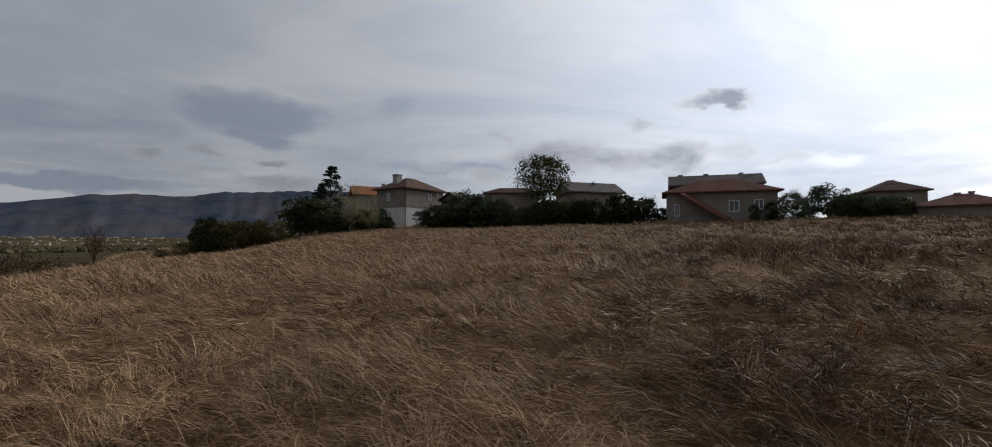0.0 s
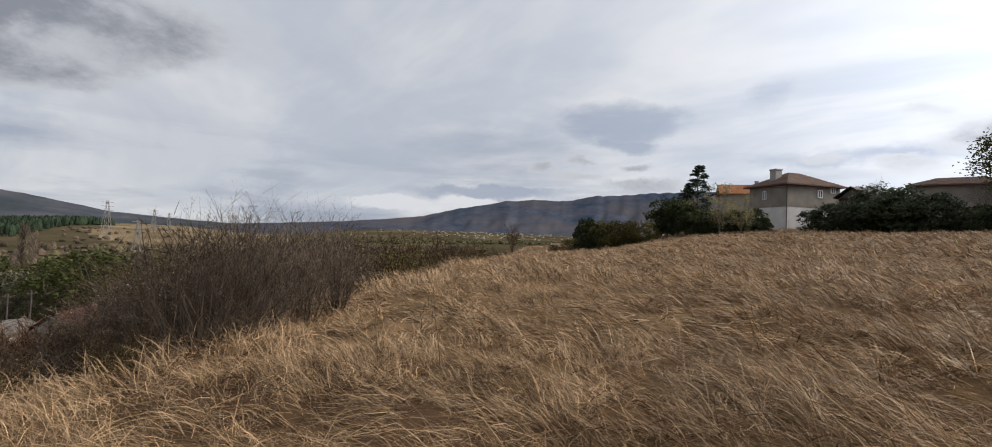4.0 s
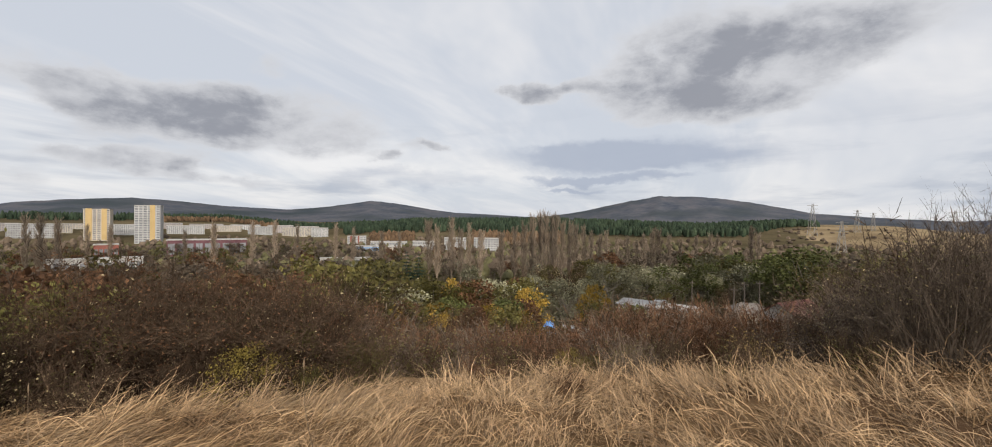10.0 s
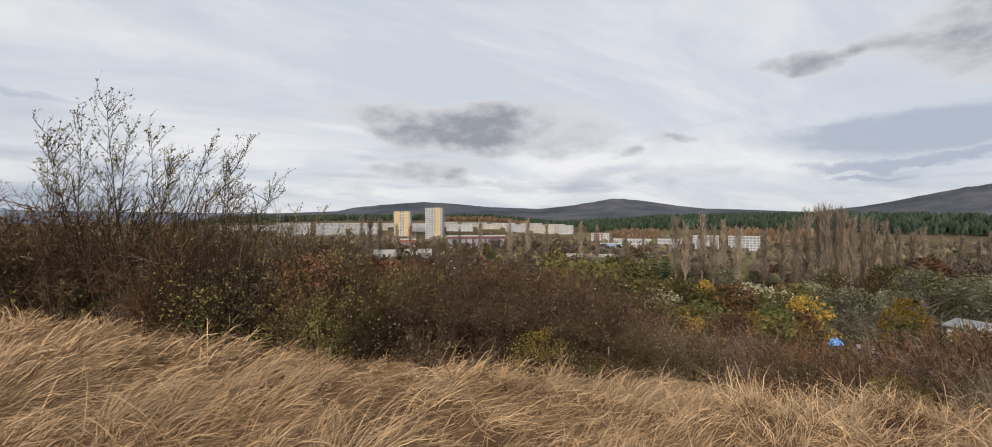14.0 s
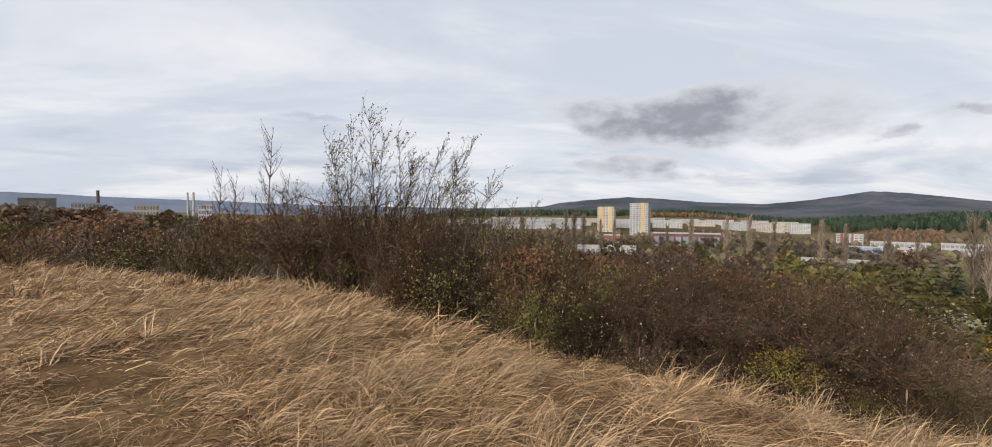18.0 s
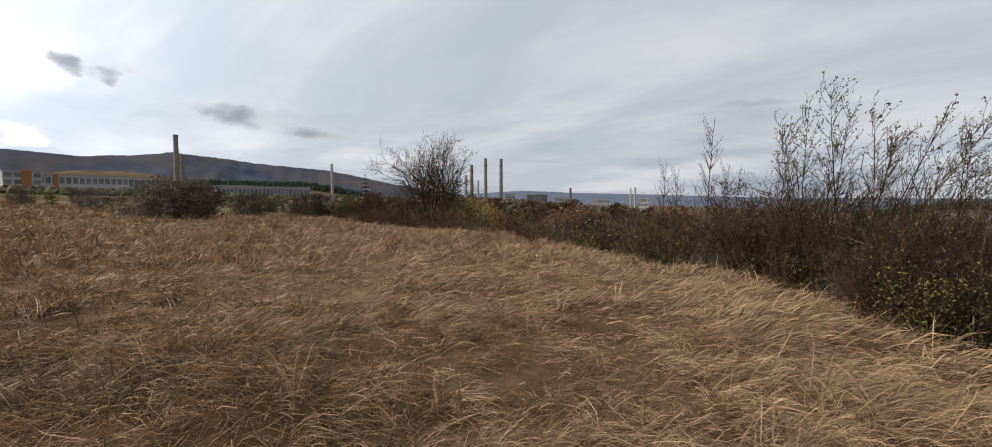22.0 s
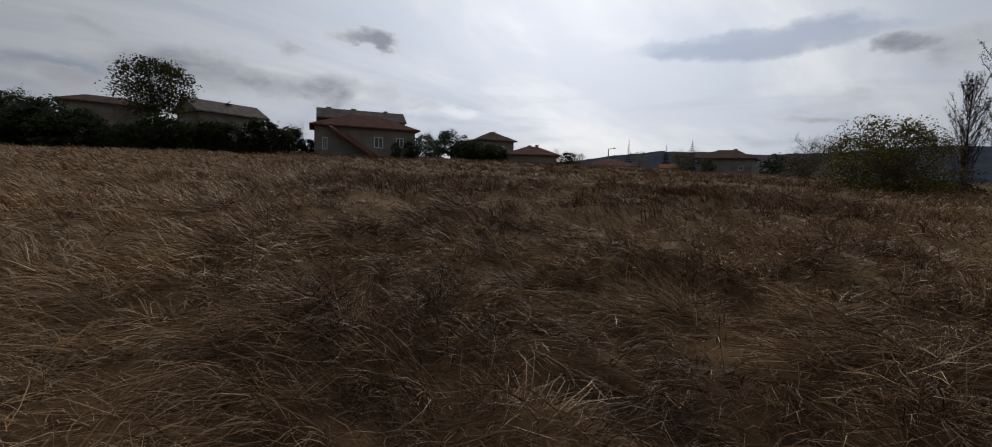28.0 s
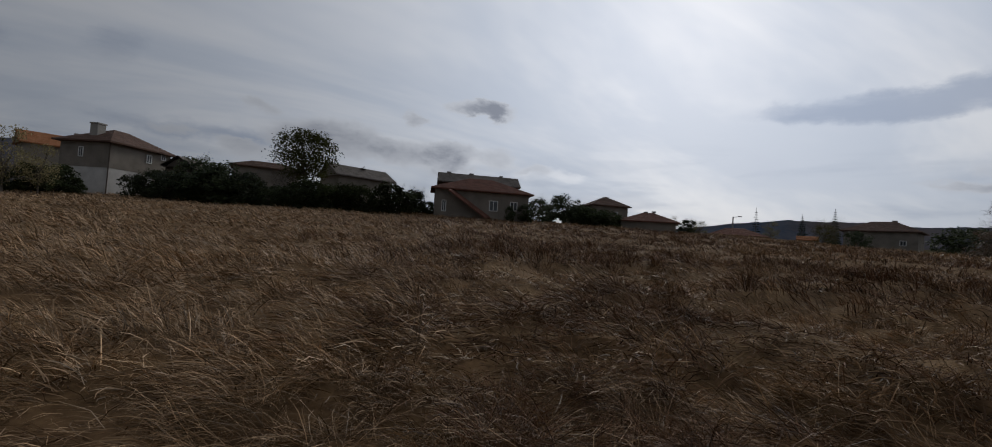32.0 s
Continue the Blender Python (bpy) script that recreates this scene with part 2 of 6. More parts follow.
# ---- materials ----
def material(name, dark, light, scale=4.0, rough=0.85, bump=0.3, fine=12.0, stretch=(1, 1, 1), vary=0.0, island=0.0, spec=0.25, metal=0.0, big=0.0, third=None, translucent=0.0):
    """Two colours mixed by noise at two scales, with fine relief. vary: change of value from object to object, island: from piece to piece, big: slow patches of a third colour."""
    m = bpy.data.materials.new(name)
    m.use_nodes = True
    n, l = m.node_tree.nodes, m.node_tree.links
    b = n["Principled BSDF"]
    co = n.new("ShaderNodeNewGeometry").outputs["Position"] if big or not vary else n.new("ShaderNodeTexCoord").outputs["Object"]
    mp = n.new("ShaderNodeMapping")
    mp.inputs["Scale"].default_value = stretch
    l.new(co, mp.inputs[0])
    t1, t2 = n.new("ShaderNodeTexNoise"), n.new("ShaderNodeTexNoise")
    t1.inputs["Scale"].default_value, t1.inputs["Detail"].default_value = scale, 4
    t2.inputs["Scale"].default_value, t2.inputs["Detail"].default_value = scale * fine, 3
    l.new(mp.outputs[0], t1.inputs[0])
    l.new(mp.outputs[0], t2.inputs[0])
    ad = n.new("ShaderNodeMath")
    ad.operation = "MULTIPLY_ADD"
    l.new(t2.outputs["Fac"], ad.inputs[0])
    ad.inputs[1].default_value = 0.55
    l.new(t1.outputs["Fac"], ad.inputs[2])
    rg = n.new("ShaderNodeMapRange")
    rg.inputs[1].default_value, rg.inputs[2].default_value = 0.52, 1.05
    l.new(ad.outputs[0], rg.inputs[0])
    mx = n.new("ShaderNodeMix")
    mx.data_type = "RGBA"
    mx.inputs[6].default_value, mx.inputs[7].default_value = (*dark, 1), (*light, 1)
    l.new(rg.outputs[0], mx.inputs[0])
    col = mx.outputs[2]
    if big:
        t3 = n.new("ShaderNodeTexNoise")
        t3.inputs["Scale"].default_value, t3.inputs["Detail"].default_value = big, 4
        l.new(co, t3.inputs[0])
        r3 = n.new("ShaderNodeMapRange")
        r3.inputs[1].default_value, r3.inputs[2].default_value = 0.45, 0.68
        l.new(t3.outputs["Fac"], r3.inputs[0])
        m3 = n.new("ShaderNodeMix")
        m3.data_type = "RGBA"
        l.new(r3.outputs[0], m3.inputs[0])
        l.new(col, m3.inputs[6])
        m3.inputs[7].default_value = (*third, 1)
        col = m3.outputs[2]
    for amount, source, socket in ((vary, "ShaderNodeObjectInfo", "Random"), (island, "ShaderNodeNewGeometry", "Random Per Island")):
        if amount:
            hs = n.new("ShaderNodeHueSaturation")
            vr = n.new("ShaderNodeMapRange")
            vr.inputs[3].default_value, vr.inputs[4].default_value = 1 - amount, 1 + amount
            l.new(n.new(source).outputs[socket], vr.inputs[0])
            l.new(vr.outputs[0], hs.inputs["Value"])
            l.new(col, hs.inputs["Color"])
            col = hs.outputs[0]
    l.new(col, b.inputs["Base Color"])
    b.inputs["Roughness"].default_value, b.inputs["Metallic"].default_value = rough, metal
    b.inputs["Specular IOR Level"].default_value = spec
    if bump:
        bp = n.new("ShaderNodeBump")
        bp.inputs["Strength"].default_value = bump
        bp.inputs["Distance"].default_value = 0.02
        l.new(t2.outputs["Fac"], bp.inputs["Height"])
        l.new(bp.outputs[0], b.inputs["Normal"])
    if translucent:
        tr, ms = n.new("ShaderNodeBsdfTranslucent"), n.new("ShaderNodeMixShader")
        l.new(col, tr.inputs[0])
        ms.inputs[0].default_value = translucent
        l.new(b.outputs[0], ms.inputs[1])
        l.new(tr.outputs[0], ms.inputs[2])
        l.new(ms.outputs[0], n["Material Output"].inputs[0])
    return m


STRAW = material("dry_grass", (0.18, 0.106, 0.053), (0.47, 0.312, 0.17), 1.3, 0.55, 0, 9, island=0.7, big=0.6, third=(0.27, 0.178, 0.098), spec=0.22)
# the weeds' own reddish brown, taken darker still for the backlit side of the field
BROWNGRASS = material("brown_backlit_weedy_grass", (0.055, 0.028, 0.015), (0.25, 0.145, 0.078), 1.6, 0.6, 0, 9, island=0.8, big=0.8, third=(0.11, 0.055, 0.029), spec=0.15)
THATCH = material("dead_thatch", (0.075, 0.043, 0.021), (0.25, 0.157, 0.08), 1.3, 0.8, 0, 9, island=0.6, spec=0.05)
MATTED = material("matted_grass", (0.075, 0.044, 0.022), (0.23, 0.148, 0.076), 1.6, 0.95, 0.9, 16, big=0.6, third=(0.17, 0.105, 0.055), spec=0.05)
SOIL = material("thatch_and_soil", (0.06, 0.036, 0.019), (0.17, 0.107, 0.056), 0.8, 0.95, 0.6, 14, big=0.3, third=(0.07, 0.04, 0.024), spec=0)
SCRUBLAND = material("valley_ground", (0.05, 0.041, 0.024), (0.095, 0.074, 0.042), 0.05, 0.95, 0.2, 20, big=0.0045, third=(0.12, 0.094, 0.054), spec=0.0)
PLAIN = material("brown_fields", (0.07, 0.053, 0.028), (0.135, 0.102, 0.056), 0.05, 0.95, 0.2, 20, big=0.012, third=(0.17, 0.125, 0.072), spec=0.0)
MEADOW = material("bare_slope", (0.17, 0.125, 0.072), (0.30, 0.225, 0.135), 0.012, 0.95, 0.2, 12, big=0.008, third=(0.12, 0.085, 0.05), spec=0.0)
TWIG = material("brown_twigs", (0.026, 0.0165, 0.0105), (0.08, 0.053, 0.034), 3, 0.9, 0, 10, vary=0.5, island=0.5, spec=0.04)
TWIG_GREY = material("grey_brown_twigs", (0.05, 0.037, 0.027), (0.15, 0.114, 0.085), 3, 0.9, 0, 10, vary=0.35, island=0.5, spec=0.04)
TWIG_RED = material("reddish_twigs", (0.042, 0.021, 0.012), (0.125, 0.068, 0.038), 3, 0.9, 0, 10, vary=0.45, island=0.5, spec=0.04)
BARK = material("grey_bark", (0.06, 0.05, 0.042), (0.17, 0.145, 0.12), 5, 0.9, 0.5, 8, stretch=(1, 1, 0.3), vary=0.2)
POPLAR_TWIG = material("poplar_twigs", (0.10, 0.074, 0.052), (0.235, 0.18, 0.13), 3, 0.9, 0, 10, vary=0.35, island=0.45)


def leafmat(name, dark, light, vary=0.4):
    return material(name, dark, light, 1.5, 0.6, 0, 6, vary=vary, island=0.45, spec=0.1, translucent=0.3)


LEAF_OLIVE = leafmat("olive_leaves", (0.05, 0.046, 0.015), (0.135, 0.112, 0.036))
LEAF_GREEN = leafmat("green_leaves", (0.038, 0.044, 0.014), (0.105, 0.108, 0.036))
LEAF_GREY = leafmat("grey_green_leaves", (0.11, 0.105, 0.062), (0.26, 0.24, 0.155))
LEAF_YELLOW = leafmat("yellow_leaves", (0.15, 0.092, 0.018), (0.33, 0.215, 0.045))
LEAF_GOLD = leafmat("gold_green_leaves", (0.10, 0.078, 0.018), (0.25, 0.185, 0.045))
LEAF_RUST = leafmat("rust_leaves", (0.075, 0.037, 0.02), (0.16, 0.082, 0.04))
LEAF_PALE = leafmat("pale_dry_leaves", (0.20, 0.15, 0.075), (0.42, 0.33, 0.19))
LEAF_FADED = leafmat("faded_olive_leaves", (0.13, 0.11, 0.05), (0.33, 0.285, 0.15))
LEAF_SCRUB = leafmat("olive_scrub_leaves", (0.08, 0.074, 0.022), (0.20, 0.175, 0.055))
LEAF_AMBER = leafmat("amber_scrub_leaves", (0.15, 0.10, 0.028), (0.34, 0.24, 0.075))
LEAF_DARK = leafmat("dark_green_leaves", (0.018, 0.026, 0.012), (0.06, 0.072, 0.03))
NEEDLE = leafmat("dark_needles", (0.012, 0.022, 0.014), (0.045, 0.062, 0.035), 0.2)


# ---- mesh tools ----
class Geo:
    """Gathers vertices and faces, and turns them into one mesh."""

    def __init__(self):
        self.v, self.f = [], []

    def add(self, verts, faces):
        k = len(self.v)
        self.v.extend(verts)
        self.f.extend(tuple(i + k for i in f) for f in faces)

    def box(self, x0, y0, z0, x1, y1, z1):
        self.add([(x, y, z) for z in (z0, z1) for y in (y0, y1) for x in (x0, x1)],
                 [(0, 2, 3, 1), (4, 5, 7, 6), (0, 1, 5, 4), (1, 3, 7, 5), (3, 2, 6, 7), (2, 0, 4, 6)])

    def tube(self, a, b, ra, rb, n=3):
        a, b = Vector(a), Vector(b)
        d = (b - a).normalized()
        s = d.orthogonal().normalized()
        t = d.cross(s)
        ring = [s * math.cos(2 * math.pi * i / n) + t * math.sin(2 * math.pi * i / n) for i in range(n)]
        self.add([a + r * ra for r in ring] + [b + r * rb for r in ring], [(i, (i + 1) % n, n + (i + 1) % n, n + i) for i in range(n)])

    def blade(self, a, b, w, rng):
        """A thin flat twig."""
        a, b = Vector(a), Vector(b)
        s = (b - a).cross(Vector((rng.uniform(-1, 1), rng.uniform(-1, 1), rng.uniform(-1, 1)))).normalized() * (w / 2)
        self.add([a - s, a + s, b + s * 0.4, b - s * 0.4], [(0, 1, 2, 3)])

    def leaf(self, p, size, rng):
        p = Vector(p)
        u = Vector((rng.gauss(0, 1), rng.gauss(0, 1), rng.gauss(0, 1))).normalized()
        w = u.orthogonal().normalized()
        self.add([p - u * size, p + w * size * 0.55, p + u * size, p - w * size * 0.55], [(0, 1, 2, 3)])

    def weld(self):
        """Joins vertices that lie at one place."""
        seen, index, out = {}, [], []
        for p in self.v:
            key = (round(p[0], 4), round(p[1], 4), round(p[2], 4))
            if key not in seen:
                seen[key] = len(out)
                out.append(p)
            index.append(seen[key])
        self.v, self.f = out, [tuple(index[i] for i in f) for f in self.f]
        return self

    def mesh(self, name, mat=None, smooth=False):
        me = bpy.data.meshes.new(name)
        me.from_pydata([tuple(p) for p in self.v], [], self.f)
        if mat:
            me.materials.append(mat)
        if smooth:
            me.polygons.foreach_set("use_smooth", [True] * len(me.polygons))
        me.update()
        return me


def part(name, geo, mat, parent, label=""):
    ob = new(name, geo.mesh(name, mat) if isinstance(geo, Geo) else geo)
    ob.parent = parent
    return tagged(ob, label)


def empty(name, m, label, category, group=""):
    ob = new(name)
    ob.empty_display_size = 0.2
    ob.matrix_world = m
    return tagged(ob, label, category, group)


JOINED = {}


def join_later(label, mesh, mat, m):
    """Keeps a copy of a mesh for a joined mass of plants."""
    JOINED.setdefault(label, []).append((mesh, mat, np.array(m)))


def join_all(name, label, category):
    """Makes one object of all that was kept under a label."""
    verts, quads, slots, mats, at = [], [], [], [], 0
    for me, mat, m in JOINED.pop(label, ()):
        n, k = len(me.vertices), len(me.polygons)
        co, vi = np.empty(n * 3), np.empty(k * 4, np.int32)
        me.vertices.foreach_get("co", co)
        me.loops.foreach_get("vertex_index", vi)
        verts.append(co.reshape(-1, 3) @ m[:3, :3].T + m[:3, 3])
        quads.append(vi + at)
        if mat not in mats:
            mats.append(mat)
        slots.append(np.full(k, mats.index(mat), np.int32))
        at += n
    loops = np.concatenate(quads)
    me = bpy.data.meshes.new(name)
    me.vertices.add(at)
    me.vertices.foreach_set("co", np.concatenate(verts).ravel())
    me.loops.add(len(loops))
    me.loops.foreach_set("vertex_index", loops)
    me.polygons.add(len(loops) // 4)
    me.polygons.foreach_set("loop_start", np.arange(0, len(loops), 4, dtype=np.int32))
    for mat in mats:
        me.materials.append(mat)
    me.polygons.foreach_set("material_index", np.concatenate(slots))
    me.update(calc_edges=True)
    return tagged(new(name, me), label, category, kind="stuff")


def vnoise(x, y, seed=0):
    """Smooth value noise on arrays, 0 to 1."""
    x, y = np.asarray(x, float), np.asarray(y, float)
    xi, yi = np.floor(x), np.floor(y)
    u, v = x - xi, y - yi
    u, v = u * u * (3 - 2 * u), v * v * (3 - 2 * v)

    def h(a, b):
        s = np.sin(a * 127.1 + b * 311.7 + seed * 74.7) * 43758.5453
        return s - np.floor(s)
    return (h(xi, yi) * (1 - u) + h(xi + 1, yi) * u) * (1 - v) + (h(xi, yi + 1) * (1 - u) + h(xi + 1, yi + 1) * u) * v


def fbm(x, y, octaves=4, seed=0):
    t, a, s = 0, 0.5, 0
    for k in range(octaves):
        t, s, a = t + a * vnoise(x * 2 ** k, y * 2 ** k, seed + k), s + a, a / 2
    return t / s


def smooth(v, lo, hi):
    t = np.clip((np.asarray(v, float) - lo) / (hi - lo), 0, 1)
    return t * t * (3 - 2 * t)


# ---- the lie of the land ----
# the upper edge of the slope, where the field ends and the scrub begins
EDGE = np.array([(-42, 58), (-25, 34), (-10.9, 13), (-7.3, 5.7), (-5.5, 1.5), (-4.25, -0.85), (-3.5, -2.7), (-2.2, -4.4), (-0.45, -6.0), (2.4, -8.6), (4.8, -10.4), (10.3, -14.2), (19, -17.5), (45, -26), (120, -45), (400, -120)], float)


def beyond(x, y):
    """Distance past the field's edge towards the valley; negative in the field."""
    x, y = np.asarray(x, float), np.asarray(y, float)
    best = np.full(np.shape(x), 1e9)
    sign = np.ones(np.shape(x))
    for (ax, ay), (bx, by) in zip(EDGE[:-1], EDGE[1:]):
        dx, dy = bx - ax, by - ay
        t = np.clip(((x - ax) * dx + (y - ay) * dy) / (dx * dx + dy * dy), 0, 1)
        d = np.hypot(x - ax - t * dx, y - ay - t * dy)
        side = (x - ax) * dy - (y - ay) * dx
        hit = d < best - 1e-9
        best, sign = np.where(hit, d, best), np.where(hit, np.where(side > 0, 1.0, -1.0), sign)
    return best * sign - 0.9 - 0.3 * np.clip(np.hypot(x, y) - 5, 0, 8)


FAR_AZ = (-180, -160, -140, -120, -95, -70, -40, 0, 20, 35, 50, 60, 75, 165, 180)
FAR_Z = (-24, -8, 2, 4.5, 8, 10.5, 12, 8, 2, -8, -12, -16, -36, -38, -24)


def weedy(x, y):
    """How far the grass gives way to brown weedy tussocks, 0 to 1: the part of the field towards the houses in the north-east."""
    x, y = np.asarray(x, float), np.asarray(y, float)
    az = np.degrees(np.arctan2(-x, y))
    k = smooth(az, -96, -70) * (1 - smooth(az, -30, 4))
    return np.clip(k * 1.35 - 1.3 * (fbm(x * 0.32, y * 0.32, 3, 71) - 0.38), 0, 1) * k


def tussock(x, y):
    """Where clumps of reddish weeds stand up out of the flattened grass, 0 to 1."""
    return smooth(fbm(np.asarray(x, float) * 0.42, np.asarray(y, float) * 0.42, 3, 97), 0.49, 0.57)


def land(x, y, rough=True):
    x, y = np.asarray(x, float), np.asarray(y, float)
    r = np.hypot(x, y)
    az = np.degrees(np.arctan2(-x, y))
    s = 0.42 * x + 0.907 * y
    field = 0.071 * (np.sqrt(s * s + 30) + s) / 2 - 0.19 + 0.012 * np.minimum(s, 0)
    field = np.where(r > 80, field * 80 / np.maximum(r, 1), field)
    field = field - 1.9 * smooth(az, 16, 34) * smooth(r, 15, 60)
    out = beyond(x, y)
    drop = np.interp(out, (-3, 0, 1.5, 5, 12, 30, 75, 180, 420, 900, 5000), (0, -0.12, -0.6, -2.1, -4.8, -9.5, -15.5, -22.5, -33, -37, -38))
    near = np.where(out > 0, np.minimum(field, 0.4) + drop, field + np.where(out > -3, drop, 0))
    far = np.interp(az, FAR_AZ, FAR_Z)
    round_az = np.where(az < -60, az + 360, az)
    valley = smooth(round_az, 62, 78) * (1 - smooth(round_az, 178, 215))
    k = smooth(r, 90, 330) * (1 - valley)
    z = near * (1 - k) + far * k
    # wooded rise across the valley and the bare slope beside it
    rise = np.interp(az, (60, 70, 76, 84, 92, 110, 125, 131, 137, 141, 146, 165, 176, 180), (-4, -4, 28, 31, 22, 30, 25, 14, 4, 12, 25, 25, 20, 0))
    z = z + rise * smooth(r, 560, 1150)
    z = z + 34 * smooth(r, 1500, 2800) * smooth(az, 26, 36) * (1 - smooth(az, 56, 66))
    z = z + 44 * smooth(r, 800, 1350) * smooth(az, -130, -118) * (1 - smooth(az, -109, -100))
    z = z - 40 * smooth(r, 2850, 4300)
    if rough:
        z = z + np.where(r < 90, 0.30 * (fbm(x * 0.55, y * 0.55, 3, 5) - 0.5) + 0.26 * (fbm(x * 1.5, y * 1.5, 3, 15) - 0.5) + 0.5 * (fbm(x * 0.13, y * 0.13, 2, 9) - 0.5) * smooth(r, 4, 20), 0)
        z = z + np.where(r < 60, weedy(x, y) * 0.34 * (np.abs(fbm(x * 0.62, y * 0.62, 3, 83) - 0.5) * -3.0 + 0.35) * smooth(r, 1.0, 2.5), 0)
        z = z + np.where(r < 60, weedy(x, y) * 0.16 * tussock(x, y) * smooth(r, 1.5, 3.0), 0)
        z = z + np.where(r > 150, 4 * (fbm(x / 90, y / 90, 3, 3) - 0.5), 0)
    return z


def level(x, y):
    return float(land(np.array([x]), np.array([y]))[0])


def levels(x, y):
    return land(np.asarray(x, float), np.asarray(y, float))


def spot(az, d):
    p = heading(az) * d
    return p.x, p.y, level(p.x, p.y)


def sheet(name, az, rad, zfun, mats, pick=None, smooth_it=True):
    """A fan of terrain over the given headings and radii."""
    A, R = np.meshgrid(np.radians(az), rad)
    X, Y = -np.sin(A) * R, np.cos(A) * R
    Z = zfun(X, Y)
    nr, na = A.shape
    me = bpy.data.meshes.new(name)
    i = np.arange((nr - 1) * na).reshape(nr - 1, na)[:, :-1].ravel()
    faces = np.stack([i, i + na, i + na + 1, i + 1], 1)
    me.from_pydata(np.stack([X.ravel(), Y.ravel(), Z.ravel()], 1).tolist(), [], faces.tolist())
    for m in mats:
        me.materials.append(m)
    if pick is not None:
        me.polygons.foreach_set("material_index", pick(X.ravel()[faces].mean(1), Y.ravel()[faces].mean(1)).astype(np.int32))
    if smooth_it:
        me.polygons.foreach_set("use_smooth", [True] * len(me.polygons))
    me.update()
    return new(name, me)


ground = sheet("ground", np.linspace(-180, 180, 481), np.concatenate([[0.02], np.geomspace(0.4, 90, 150), np.geomspace(94, 4850, 90)]), land, [SOIL, SCRUBLAND, MEADOW, MATTED, PLAIN],
               lambda x, y: np.where((np.hypot(x, y) > 85) & (np.degrees(np.arctan2(-x, y)) < -76), 4, np.where((beyond(x, y) > 2.4) | (np.hypot(x, y) > 85), np.where((np.degrees(np.arctan2(-x, y)) > 66) & (np.degrees(np.arctan2(-x, y)) < 85.5 - 7 * fbm(x / 110, y / 110, 3, 41)) & (np.hypot(x, y) > 420), 2, 1), np.where(np.hypot(x, y) > 8, 3, 0))))
tagged(ground, "rolling dry grass field falling into a wide valley", "ground", kind="structure")

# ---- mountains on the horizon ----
# no air haze is modelled: its blue-grey is mixed into these base colours
MOUNT_NEAR = material("wooded_mountain_haze_tint", (0.044, 0.053, 0.068), (0.10, 0.095, 0.10), 0.006, 1.0, 0, 5, big=0.0022, third=(0.042, 0.05, 0.054), spec=0)
MOUNT_FAR = material("far_mountain_haze_tint", (0.03, 0.047, 0.076), (0.092, 0.092, 0.106), 0.005, 1.0, 0, 5, big=0.0018, third=(0.098, 0.083, 0.082), spec=0)
MOUNT_PALE = material("haze_tinted_hills", (0.10, 0.125, 0.17), (0.15, 0.165, 0.20), 0.005, 1.0, 0, 5, big=0.0015, third=(0.13, 0.145, 0.18), spec=0)


def mountain(name, azs, els, dist, deep, mat, label, base=-60, seed=0):
    """A range whose crest stands at dist and has the given height angles over the given headings."""
    az = np.arange(azs[0], azs[-1] + 0.01, 0.3)
    rad = np.linspace(dist - deep, dist + deep * 0.35, 34)

    def z(x, y):
        r, a = np.hypot(x, y), np.degrees(np.arctan2(-x, y))
        a = np.where(a > azs[-1] + 5, a - 360, a)
        top = 1.6 + dist * np.tan(np.radians(np.interp(a, azs, els)))
        k = 1 - np.clip((dist - r) / deep, 0, 1)
        k = np.where(r > dist, 1 - ((r - dist) / deep) ** 2 * 3, k ** 1.25)
        ribs = (fbm(a * 0.9 + r / 500, r / 330, 5, seed) - 0.5) * (1 - np.abs(2 * np.clip(k, 0, 1) - 1)) * 0.1
        crest = (fbm(a * 1.3, a * 0.1, 4, seed + 7) - 0.5) * 0.05
        return base + (top - base) * (np.clip(k, -0.5, 1) + ribs + crest * k)
    ob = sheet(name, az, rad, z, [mat])
    return tagged(ob, label, "mountain", kind="structure")


